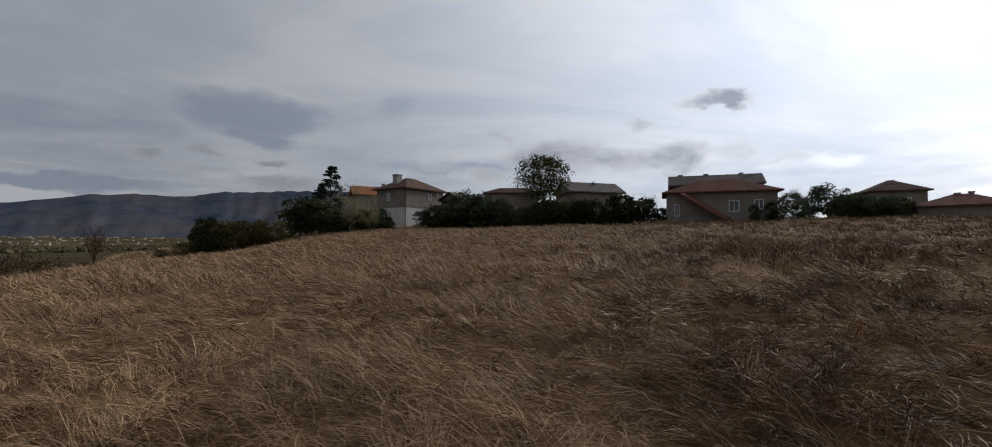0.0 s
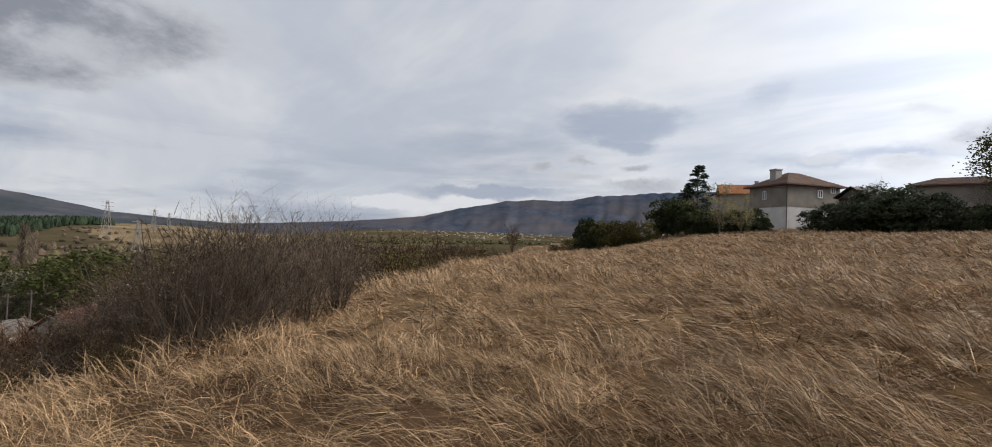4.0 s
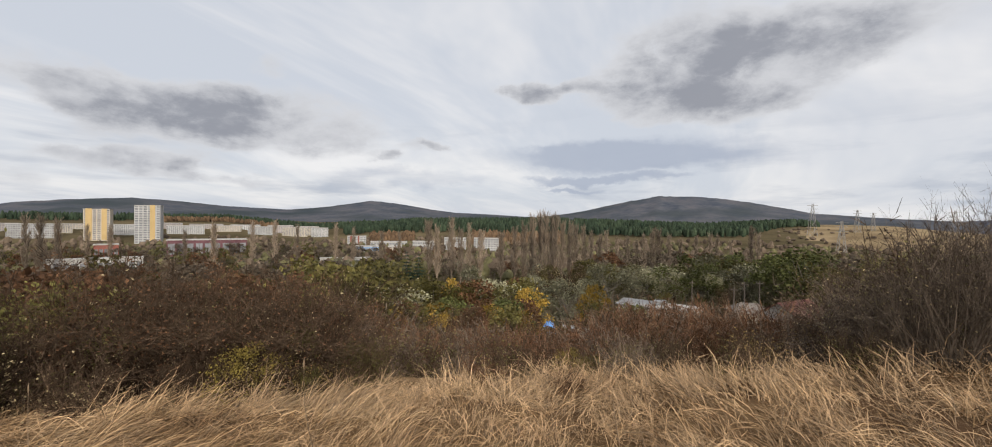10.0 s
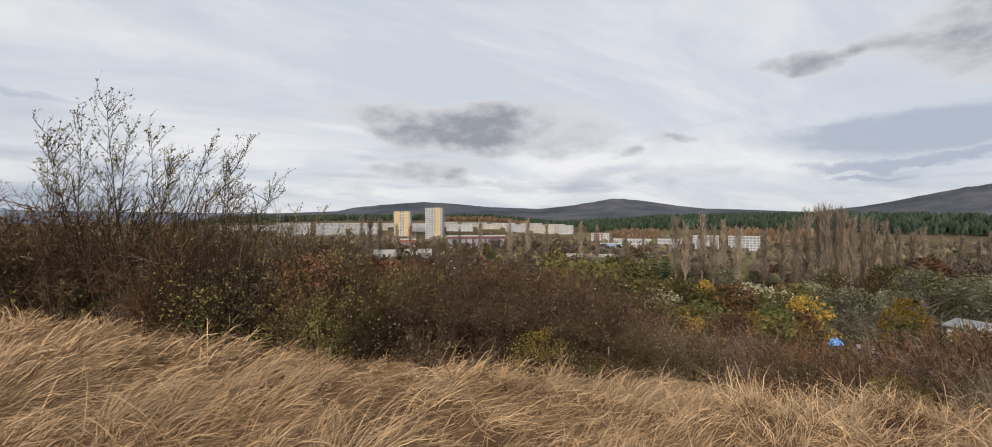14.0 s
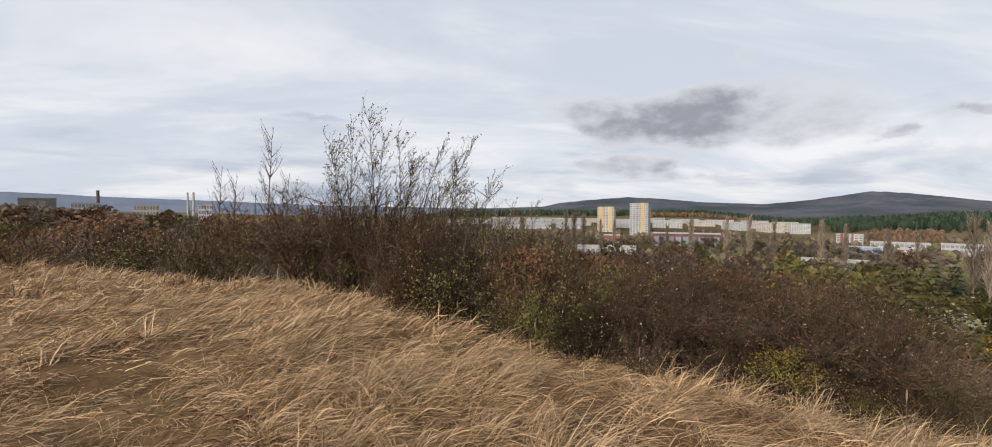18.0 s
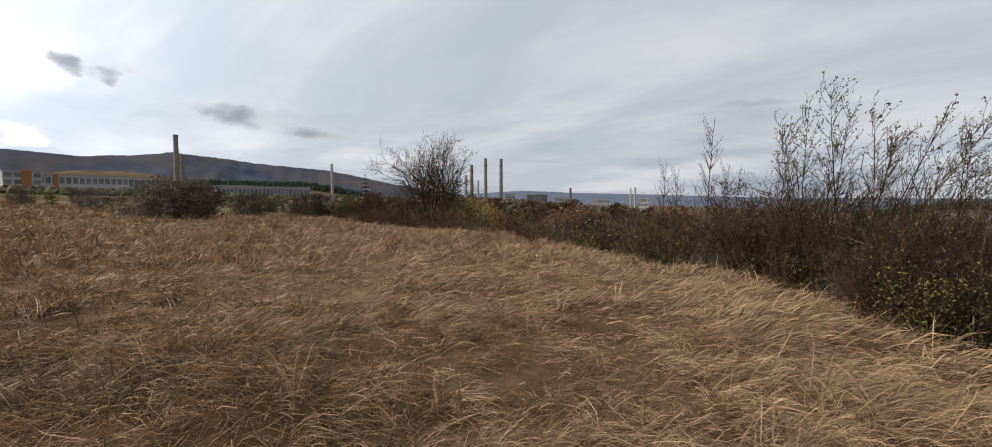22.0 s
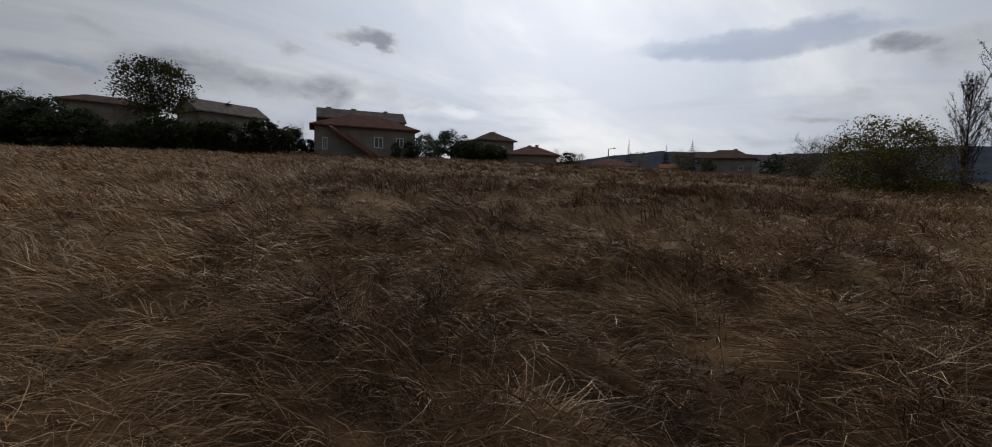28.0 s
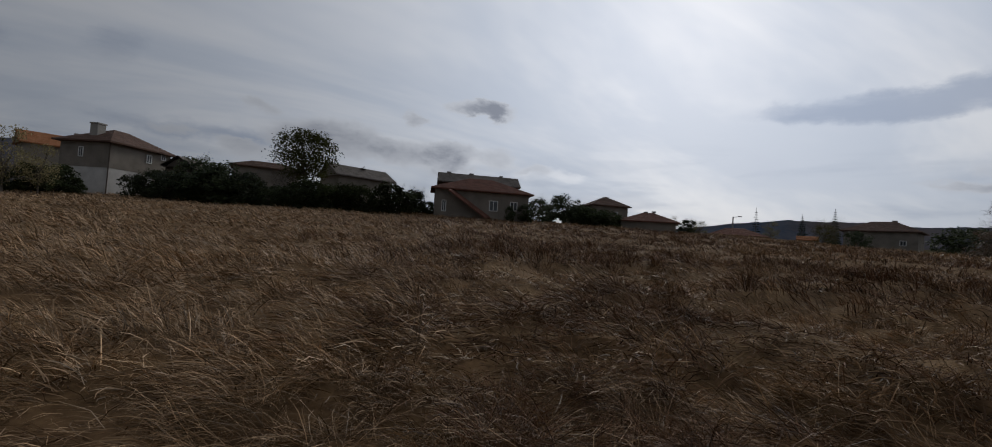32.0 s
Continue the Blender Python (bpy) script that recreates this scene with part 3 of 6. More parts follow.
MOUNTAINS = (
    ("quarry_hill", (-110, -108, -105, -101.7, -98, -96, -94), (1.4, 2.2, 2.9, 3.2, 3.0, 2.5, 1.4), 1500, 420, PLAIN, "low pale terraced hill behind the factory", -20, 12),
    ("mountain_north_west", (-8, 2, 8, 15, 20, 24, 27, 30, 33.5, 38, 41, 44, 47, 51, 56, 60, 66, 74), (1.5, 3.5, 5.6, 6.0, 5.9, 5.8, 5.5, 5.35, 4.65, 4.62, 4.4, 3.75, 3.2, 2.15, 1.5, 1.1, 0.6, 0.1), 4300, 1500, MOUNT_FAR, "long mountain range with wooded slopes, coloured blue-grey for haze", -60, 2),
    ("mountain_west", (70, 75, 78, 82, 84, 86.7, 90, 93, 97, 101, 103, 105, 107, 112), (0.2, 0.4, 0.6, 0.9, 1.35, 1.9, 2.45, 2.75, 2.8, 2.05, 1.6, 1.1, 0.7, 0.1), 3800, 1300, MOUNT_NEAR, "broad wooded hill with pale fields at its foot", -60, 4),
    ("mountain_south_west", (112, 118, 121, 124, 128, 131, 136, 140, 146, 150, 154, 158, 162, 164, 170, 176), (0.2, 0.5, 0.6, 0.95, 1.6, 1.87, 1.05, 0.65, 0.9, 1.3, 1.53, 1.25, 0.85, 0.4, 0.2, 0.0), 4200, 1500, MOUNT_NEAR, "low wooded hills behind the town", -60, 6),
    ("mountain_south", (-200, -185, -170, -158, -150, -144, -138, -133), (0.1, 0.2, 0.45, 0.9, 1.15, 1.45, 1.1, 0.6), 4500, 900, MOUNT_PALE, "far hills beyond the plain, coloured pale blue for haze", -60, 8),
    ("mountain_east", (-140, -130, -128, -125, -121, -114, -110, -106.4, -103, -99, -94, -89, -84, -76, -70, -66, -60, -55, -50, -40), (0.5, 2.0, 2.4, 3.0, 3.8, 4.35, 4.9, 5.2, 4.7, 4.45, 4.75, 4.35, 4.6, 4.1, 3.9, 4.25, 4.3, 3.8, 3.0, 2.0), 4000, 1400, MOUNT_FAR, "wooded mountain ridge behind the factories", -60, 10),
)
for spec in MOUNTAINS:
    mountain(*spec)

# ---- dry grass ----
def grass(zones, segments, seed, mat, label, share, loose=0.3, low=0.5, arch=1.0, upright=0.0):
    """Locks of bent blades in rings round the viewer: radii, locks to the square metre, blades to a lock, length, width, lock radius. share: how much grows at a place."""
    rng = np.random.default_rng(seed)
    cols = [[] for _ in range(8)]
    for r0, r1, per_m2, blades, tall, wide, patch in zones:
        n = int(math.pi * (r1 * r1 - r0 * r0) * per_m2)
        r, a = np.sqrt(rng.uniform(r0 * r0, r1 * r1, n)), rng.uniform(0, 2 * math.pi, n)
        x, y = r * np.cos(a), r * np.sin(a)
        clump, mound = fbm(x * 1.3, y * 1.3, 3, 21), fbm(x * 0.45, y * 0.45, 3, 33)
        out = beyond(x, y)
        keep = (rng.uniform(0, 1, n) < (0.6 + smooth(clump, 0.28, 0.6)) * share(x, y)) & (out < 1.3 + 1.0 * (vnoise(x * 1.2, y * 1.2, 8) - 0.5))
        x, y, clump, mound, out = (q[keep] for q in (x, y, clump, mound, out))
        n = len(x)
        # the wind has combed the grass towards the west; the flow wavers from lock to lock, and some lie anyhow
        turn = math.pi + 2.2 * (fbm(x * 0.35, y * 0.35, 2, 51) - 0.5) + 2.2 * (fbm(x * 1.6, y * 1.6, 2, 57) - 0.5) + rng.normal(0, 0.28, n)
        turn = np.where(rng.uniform(0, 1, n) < loose, rng.uniform(0, 2 * math.pi, n), turn)
        lean = np.clip(1.17 + 1.15 * (fbm(x * 0.8, y * 0.8, 2, 61) - 0.5) + rng.normal(0, 0.22, n) - 0.12 * smooth(out, -1.4, 0.4) - upright, low, 1.5)
        h = tall * (1 + 0.15 * smooth(out, -1.6, 0.3)) * (0.5 + 0.65 * clump + 0.7 * (mound - 0.5)) * rng.uniform(0.65, 1.3, n)
        x, y, turn, lean, h = (np.repeat(q, blades) for q in (x, y, turn, lean, h))
        n = len(x)
        off, q = rng.uniform(0, 2 * math.pi, n), patch * np.sqrt(rng.uniform(0, 1, n))
        for col, v in zip(cols, (x + q * np.cos(off), y + q * np.sin(off), turn + rng.normal(0, 0.36, n), np.clip(lean + rng.normal(0, 0.26, n), 0.1, 1.6), h * rng.uniform(0.6, 1.25, n), wide * rng.uniform(0.5, 1.7, n), rng.uniform(0.4, 1.5, n) * arch, rng.normal(0, 0.32, n))):
            col.append(v)
    x, y, turn, lean, h, w, bend, swerve = (np.concatenate(q) for q in cols)
    n = len(x)
    z = land(x, y)
    side = turn + math.pi / 2 + rng.normal(0, 0.5, n)
    roll = rng.uniform(-1.3, 1.3, n)
    sx, sy, sz = np.cos(side) * np.cos(roll) * w / 2, np.sin(side) * np.cos(roll) * w / 2, np.sin(roll) * w / 2
    v = 2 * segments + 1
    pts = np.zeros((n, v, 3), np.float32)
    px, py, rise = x.copy(), y.copy(), z - 0.03
    for s in range(segments + 1):
        wide = 1 - 0.35 * s / segments
        for e, k in enumerate((wide, -wide) if s < segments else (0,)):
            pts[:, 2 * s + e, 0], pts[:, 2 * s + e, 1], pts[:, 2 * s + e, 2] = px + sx * k, py + sy * k, rise + sz * k
        tilt, way = np.minimum(lean + bend * ((s + 0.5) / segments) ** 1.3, 1.5 + 0.12 * bend), turn + swerve * s
        reach = h / segments * np.sin(tilt)
        px, py, rise = px + np.cos(way) * reach, py + np.sin(way) * reach, rise + h / segments * np.cos(tilt)
    base = np.arange(n, dtype=np.int32)[:, None] * v
    quads = [base + np.array([[2 * s, 2 * s + 1, 2 * s + 3, 2 * s + 2]]) for s in range(segments - 1)]
    loops = np.concatenate(quads + [base + np.array([[v - 3, v - 2, v - 1]])], 1)
    me = bpy.data.meshes.new("dry_grass")
    me.vertices.add(n * v)
    me.vertices.foreach_set("co", pts.ravel())
    me.loops.add(loops.size)
    me.loops.foreach_set("vertex_index", loops.ravel().astype(np.int32))
    me.polygons.add(n * segments)
    me.polygons.foreach_set("loop_start", (np.arange(n)[:, None] * loops.shape[1] + 4 * np.arange(segments)[None, :]).ravel().astype(np.int32))
    me.materials.append(mat)
    me.update(calc_edges=True)
    tagged(new("dry_grass", me), label, "grass", kind="stuff")


def golden(x, y):
    return 1 - 0.8 * weedy(x, y) * tussock(x, y)


STRAW_TEXT, BROWN_TEXT = "tall dry straw-coloured grass combed over by the wind", "brown weedy grass in tangled tussocks, darkened for backlight"
grass(((0.4, 3.2, 80, 38, 0.48, 0.0029, 0.11),), 4, 4, STRAW, STRAW_TEXT, golden, 0.32, 0.6)
grass(((3.2, 7, 46, 27, 0.49, 0.0045, 0.14),), 3, 5, STRAW, STRAW_TEXT, golden, 0.32, 0.5, 1.0, 0.05)
grass(((7, 13, 26, 19, 0.50, 0.0085, 0.2),), 3, 6, STRAW, STRAW_TEXT, golden, 0.32, 0.4, 1.0, 0.15)
grass(((13, 26, 12, 15, 0.50, 0.016, 0.3), (26, 48, 4.6, 12, 0.50, 0.028, 0.5), (48, 84, 1.8, 11, 0.48, 0.048, 0.8)), 2, 7, STRAW, STRAW_TEXT, golden, 0.32, 0.25, 1.0, 0.35)
grass(((0.6, 3.2, 80, 32, 0.42, 0.0029, 0.11), (3.2, 7, 46, 25, 0.46, 0.0045, 0.14), (7, 13, 24, 17, 0.50, 0.0085, 0.2)), 3, 8, BROWNGRASS, BROWN_TEXT, lambda x, y: weedy(x, y) * (0.1 + 1.1 * tussock(x, y)), 0.7, 0.2, 1.5, 0.3)
grass(((13, 26, 12, 14, 0.54, 0.015, 0.3), (26, 60, 3.4, 12, 0.52, 0.026, 0.6)), 2, 18, BROWNGRASS, BROWN_TEXT, lambda x, y: weedy(x, y) * (0.08 + 1.1 * tussock(x, y)), 0.5, 0.15, 1.2, 0.6)
grass(((0.5, 4.5, 60, 18, 0.26, 0.006, 0.12), (4.5, 9, 30, 16, 0.28, 0.010, 0.16)), 2, 9, THATCH, "dark dead thatch matted under the dry grass", lambda x, y: 1.0, 0.9, 0.8)


# ---- plants: each kind is built once, then set out ----
class Kind:
    """A plant of a given height, made once and copied to every place."""

    def __init__(self, name, label, category, height, parts, group=""):
        self.args, self.height, self.parts, self.first = (name, label, category, group), height, parts, None

    def put(self, x, y, h, wide=1.0, turn=0.0, z=None, join=""):
        k = h / self.height
        place = pose(x, y, (level(x, y) if z is None else z) - 0.04, 0, 0, turn)
        m = place @ Matrix.Diagonal((k * wide, k * wide, k, 1))
        if join:
            for _, me, mat in self.parts:
                join_later(join, me, mat, m)
            return None
        if self.first is None:
            name, text, category, group = self.args
            ob = empty(name, m, text, category, group)
            for pname, geo, mat in self.parts:
                part(pname, geo, mat, ob)
            self.first = ob
        else:
            s = self.first.scale
            ob = copy_thing(self.first, place @ Matrix.Diagonal((k * wide / s.x, k * wide / s.y, k / s.z, 1)))
        return ob


def jit(rng, s):
    return Vector((rng.gauss(0, s), rng.gauss(0, s), rng.gauss(0, s)))


def shrub(seed, stems=26, twigs=9, leaves=180, leaf=0.022, spread=0.55, height=2.5, fine=2, bare_top=0.25, thick=0.011, tw=0.012, short=0.55):
    """Many stems from one root, each with side twigs; returns wood and leaves."""
    rng = random.Random(seed)
    wood, green, tips = Geo(), Geo(), []
    for _ in range(stems):
        a, lean = rng.uniform(0, 2 * math.pi), abs(rng.gauss(0, spread))
        p = Vector((math.cos(a), math.sin(a), 0)) * rng.uniform(0.02, 0.42)
        d = (Vector((math.cos(a) * lean, math.sin(a) * lean, 1)) + jit(rng, 0.12)).normalized()
        length = height * rng.uniform(short, 1.0) * (1 - 0.18 * min(lean, 1.5))
        r, n = thick * rng.uniform(0.6, 1.3), 5
        for k in range(n):
            q = p + d * (length / n)
            wood.tube(p, q, r * (1 - k / n) + 0.003, r * (1 - (k + 1) / n) + 0.002)
            for _ in range(twigs // n + (rng.random() < (twigs % n) / n)):
                s = p.lerp(q, rng.random())
                e = (d + jit(rng, 0.55)).normalized()
                ln = length * rng.uniform(0.12, 0.34)
                end = s + e * ln
                wood.blade(s, end, tw, rng)
                tips.append((s, end))
                for _ in range(fine):
                    f = s.lerp(end, rng.uniform(0.3, 1))
                    g = f + (e + jit(rng, 0.6)).normalized() * ln * rng.uniform(0.3, 0.7)
                    wood.blade(f, g, tw * 0.75, rng)
                    tips.append((f, g))
            p, d = q, (d + jit(rng, 0.13) + Vector((0, 0, 0.04))).normalized()
    for _ in range(leaves):
        s, e = rng.choice(tips)
        q = s.lerp(e, rng.uniform(0.3, 1.05))
        if q.z < height * (1 - bare_top * rng.random()):
            green.leaf(q + jit(rng, 0.02), leaf * rng.uniform(0.6, 1.4), rng)
    return wood, green


def limbs(rng, wood, tips, p, d, length, r, level_no, levels, kids, wiggle, spread, n=4, up=0.05, twig=0.006):
    """One limb and, on it, smaller ones."""
    steps = 4 if level_no < levels else 2
    for k in range(steps):
        q = p + d * (length / steps)
        if level_no < levels - 1:
            wood.tube(p, q, r * (1 - 0.75 * k / steps), r * (1 - 0.75 * (k + 1) / steps), n if level_no == 0 else 3)
        else:
            wood.blade(p, q, max(r * 2.4 * (1 - 0.6 * k / steps), twig), rng)
        if level_no < levels:
            for _ in range(kids):
                s = p.lerp(q, rng.random())
                e = d.orthogonal().normalized()
                e.rotate(Matrix.Rotation(rng.uniform(0, 6.28), 3, d))
                if k > 0 or level_no > 0:
                    limbs(rng, wood, tips, s, (d * rng.uniform(0.5, 1.0) + e * spread).normalized(), length * rng.uniform(0.38, 0.62), r * 0.42, level_no + 1, levels, kids, wiggle, spread, n, up, twig)
        else:
            tips.append((p, q))
        p, d = q, (d + jit(rng, wiggle) + Vector((0, 0, up))).normalized()


def bare_tree(seed, height=8.0, trunk=2.0, forks=5, fork_spread=0.75, levels=3, kids=2, leaves=400, leaf=0.06, r=0.16, wiggle=0.1):
    rng = random.Random(seed)
    wood, green, tips = Geo(), Geo(), []
    wood.tube((0, 0, -0.1), (0.05, 0.02, trunk), r * 1.25, r, 7)
    for k in range(forks):
        a = 2 * math.pi * k / forks + rng.uniform(-0.4, 0.4)
        s = fork_spread * rng.uniform(0.25, 1.15)
        d = Vector((math.cos(a) * s, math.sin(a) * s, 1)).normalized()
        limbs(rng, wood, tips, Vector((0.05, 0.02, trunk * rng.uniform(0.75, 1))), d, (height - trunk) * rng.uniform(0.75, 0.95), r * 0.6, 0, levels, kids, wiggle, 0.6, 4, 0.05, height * 0.0035)
    for _ in range(leaves):
        s, e = rng.choice(tips)
        green.leaf(s.lerp(e, rng.random()) + jit(rng, 0.05), leaf * rng.uniform(0.6, 1.4), rng)
    return wood, green


def crown_tree(seed, height=7.0, trunk=1.6, radius=2.6, clumps=44, per=60, leaf=0.17, squash=1.0, low=0.15, skirt=0.85):
    """A leafy tree: trunk, limbs, and many leaf clumps, some inside and more outside, with gaps between them."""
    rng = random.Random(seed)
    wood, green = Geo(), Geo()
    wood.tube((0, 0, -0.1), (0.1 * radius / 2.6, 0, trunk), radius * 0.06, radius * 0.045, 6)
    mid = trunk + (height - trunk) * 0.5
    for _ in range(clumps):
        a, u = rng.uniform(0, 6.283), rng.uniform(-1, 1)
        rr = radius * rng.choice((0.4, 0.75, 0.9)) * rng.uniform(0.85, 1.15) * math.sqrt(max(0.05, 1 - u * u * (0.85 if u > 0 else skirt)))
        c = Vector((math.cos(a) * rr, math.sin(a) * rr, max(height * low, mid + u * (height - mid) * 0.9 * squash)))
        wood.blade(Vector((0.1 * radius / 2.6, 0, trunk * 0.9)).lerp(Vector((0, 0, mid)), rng.random()), c, radius * 0.022, rng)
        size = radius * rng.uniform(0.22, 0.4)
        for _ in range(per):
            g = jit(rng, 1).normalized() * size * rng.random() ** 0.4
            green.leaf(c + Vector((g.x, g.y, g.z * 0.75)), leaf * rng.uniform(0.6, 1.3), rng)
    return wood, green


def poplar(seed, height=26.0, branches=95, twig=13, leaves=0, reach=(0.12, 0.25), open_=0.32, leaf=0.11, low=0.1, twig_w=0.0042, trunk=0.011):
    """A tall narrow tree with steep branches."""
    rng = random.Random(seed)
    wood, green = Geo(), Geo()
    tops = [(Vector((0, 0, -0.2)), Vector((rng.gauss(0, 0.25), rng.gauss(0, 0.25), height)))]
    wood.tube(*tops[0], height * trunk, height * 0.0012, 5)
    for k in range(branches):
        z = height * (low + (0.9 - low) * rng.random())
        a = rng.uniform(0, 6.283)
        ln = min(height * rng.uniform(*reach) * (1.15 - 0.6 * z / height), (height - z) * 1.02)
        d = Vector((math.cos(a) * open_, math.sin(a) * open_, 1)).normalized()
        p, q = Vector((0, 0, z)), Vector((0, 0, z)) + d * ln
        wood.tube(p, q, height * 0.003, height * 0.0008)
        for _ in range(twig):
            s = p.lerp(q, rng.uniform(0.1, 1))
            e = s + (d + jit(rng, 0.25) + Vector((0, 0, 0.2))).normalized() * height * rng.uniform(0.03, 0.09)
            wood.blade(s, e, height * twig_w, rng)
            for _ in range(leaves):
                green.leaf(s.lerp(e, rng.random()) + jit(rng, 0.1), leaf * rng.uniform(0.6, 1.3), rng)
    return wood, green


def conifer(seed, height=9.0, radius=1.9, tiers=17, per=15, droop=0.25, gap=0.0):
    """Trunk and whorls of drooping needle boughs."""
    rng = random.Random(seed)
    wood, green = Geo(), Geo()
    wood.tube((0, 0, -0.1), (0, 0, height), 0.13, 0.02, 6)
    for k in range(tiers):
        f = k / (tiers - 1)
        z = height * (0.1 + 0.88 * f)
        r = radius * (1 - f) ** 0.8 * rng.uniform(0.7, 1.1) + 0.1
        for j in range(per):
            a = 6.283 * (j + rng.random()) / per
            if rng.random() < gap:
                continue
            o = Vector((math.cos(a), math.sin(a), 0))
            s = Vector((-math.sin(a), math.cos(a), 0))
            tip = Vector((0, 0, z - r * droop)) + o * r * rng.uniform(0.75, 1.1)
            w = max(r * 0.17, 0.07)
            root = Vector((0, 0, z + 0.12))
            mid = root.lerp(tip, 0.55) + Vector((0, 0, 0.05 + 0.06 * r))
            green.add([root, mid - s * w, tip, mid + s * w, mid - Vector((0, 0, w * 1.1))], [(0, 1, 2), (0, 2, 3), (0, 4, 2)])
    return wood, green


def kind(name, label, category, height, pair, wood_mat, leaf_mat, group="", crown="foliage", stem="branchwork"):
    height = max(v[2] for v in pair[0].v + pair[1].v)
    parts = [(stem, pair[0].mesh(stem, wood_mat), wood_mat)]
    if pair[1].f:
        parts.append((crown, pair[1].mesh(crown, leaf_mat), leaf_mat))
    return Kind(name, label, category, height, parts, group)


# ---- the scrub along the edge of the field ----
TOP_AZ = (-180, -176, -172, -166, -160, -150, -141, -135, -129, -120, 35, 40, 45, 50, 55, 59, 63, 67, 71, 75, 79, 82, 86, 93, 100, 106, 112, 122, 127, 130, 133, 138, 144, 152, 158, 163, 168, 172, 176, 180)
TOP_EL = (4.2, 4.2, 3.8, 2.2, 0.8, -0.7, -0.9, 0.6, 1.3, 1.0, -0.3, -0.4, 0.0, 0.5, 0.9, 1.4, 1.9, 2.2, 3.0, 1.8, -2.5, -6.0, -8.8, -10.2, -10.8, -13.4, -14.5, -13.5, -10.0, -7.2, -4.8, -2.6, -2.8, -2.4, -0.8, 0.2, 1.6, 3.0, 3.8, 4.2)
KINDS = {
    "grey": ("leafless grey-brown multi-stemmed shrub at the field edge", 260, 0.02, TWIG_GREY, LEAF_PALE),
    "brown": ("dense brown thicket with small yellow-green leaves", 1900, 0.032, TWIG, LEAF_SCRUB),
    "red": ("dense reddish-brown thicket almost bare of leaves", 1500, 0.028, TWIG_RED, LEAF_RUST),
    "pale": ("brown shrub with scattered pale dry leaves", 420, 0.026, TWIG, LEAF_PALE),
    "green": ("shrub with small olive-green leaves", 2300, 0.033, TWIG, LEAF_SCRUB),
    "gold": ("brown thicket with small golden-olive autumn leaves", 1300, 0.034, TWIG, LEAF_AMBER),
}
SHRUBS = {k: [kind("shrub", label, "shrub", 2.5, shrub(s, 40, 18, leaves, size, 0.62, 2.5, 4, 0.6, 0.012, 0.012, 0.5), wood, leaf, "field edge scrub") for s in (len(k), len(k) + 10)] for k, (label, leaves, size, wood, leaf) in KINDS.items()}
LEAFY_SCRUB = [kind("shrub", label, "shrub", 2.0, crown_tree(s, 2.0, 0.3, 0.95, 64, 52, 0.034, 1.05, 0.06, 0.25), TWIG, leaf, "field edge scrub") for s, label, leaf in ((141, "rounded shrub with small olive leaves", LEAF_SCRUB), (142, "rounded shrub with rust-brown autumn leaves", LEAF_RUST), (143, "rounded shrub with faded gold-green leaves", LEAF_GOLD), (144, "rounded dark shrub with dull green leaves", LEAF_OLIVE))]
SHRUBS_FAR = {k: [kind("shrub", label, "shrub", 2.5, shrub(40 + len(k), 24, 12, leaves // 4, size * 1.5, 0.7, 2.5, 3, 0.5, 0.014, 0.026, 0.45), wood, leaf)] for k, (label, leaves, size, wood, leaf) in KINDS.items()}


def which(az, rng, patch):
    if 58 < az < 82:
        names = ("grey", "grey", "grey", "brown")
    elif 82 <= az < 128:
        names = ("red", "red", "red", "grey", "gold", "pale", "green")
    elif 128 <= az < 180:
        names = ("red", "gold", "brown", "grey", "green", "gold", "brown", "red", "pale")
    elif az < -150:
        names = ("brown", "brown", "gold", "red", "green", "grey")
    elif az < -100:
        names = ("red", "red", "brown", "grey")
    else:
        names = ("gold", "brown", "gold", "green")
    return names[int(len(names) * min(max(patch + rng.gauss(0, 0.12), 0), 0.999))]


SCRUB = "dense brown scrub covering the slope"


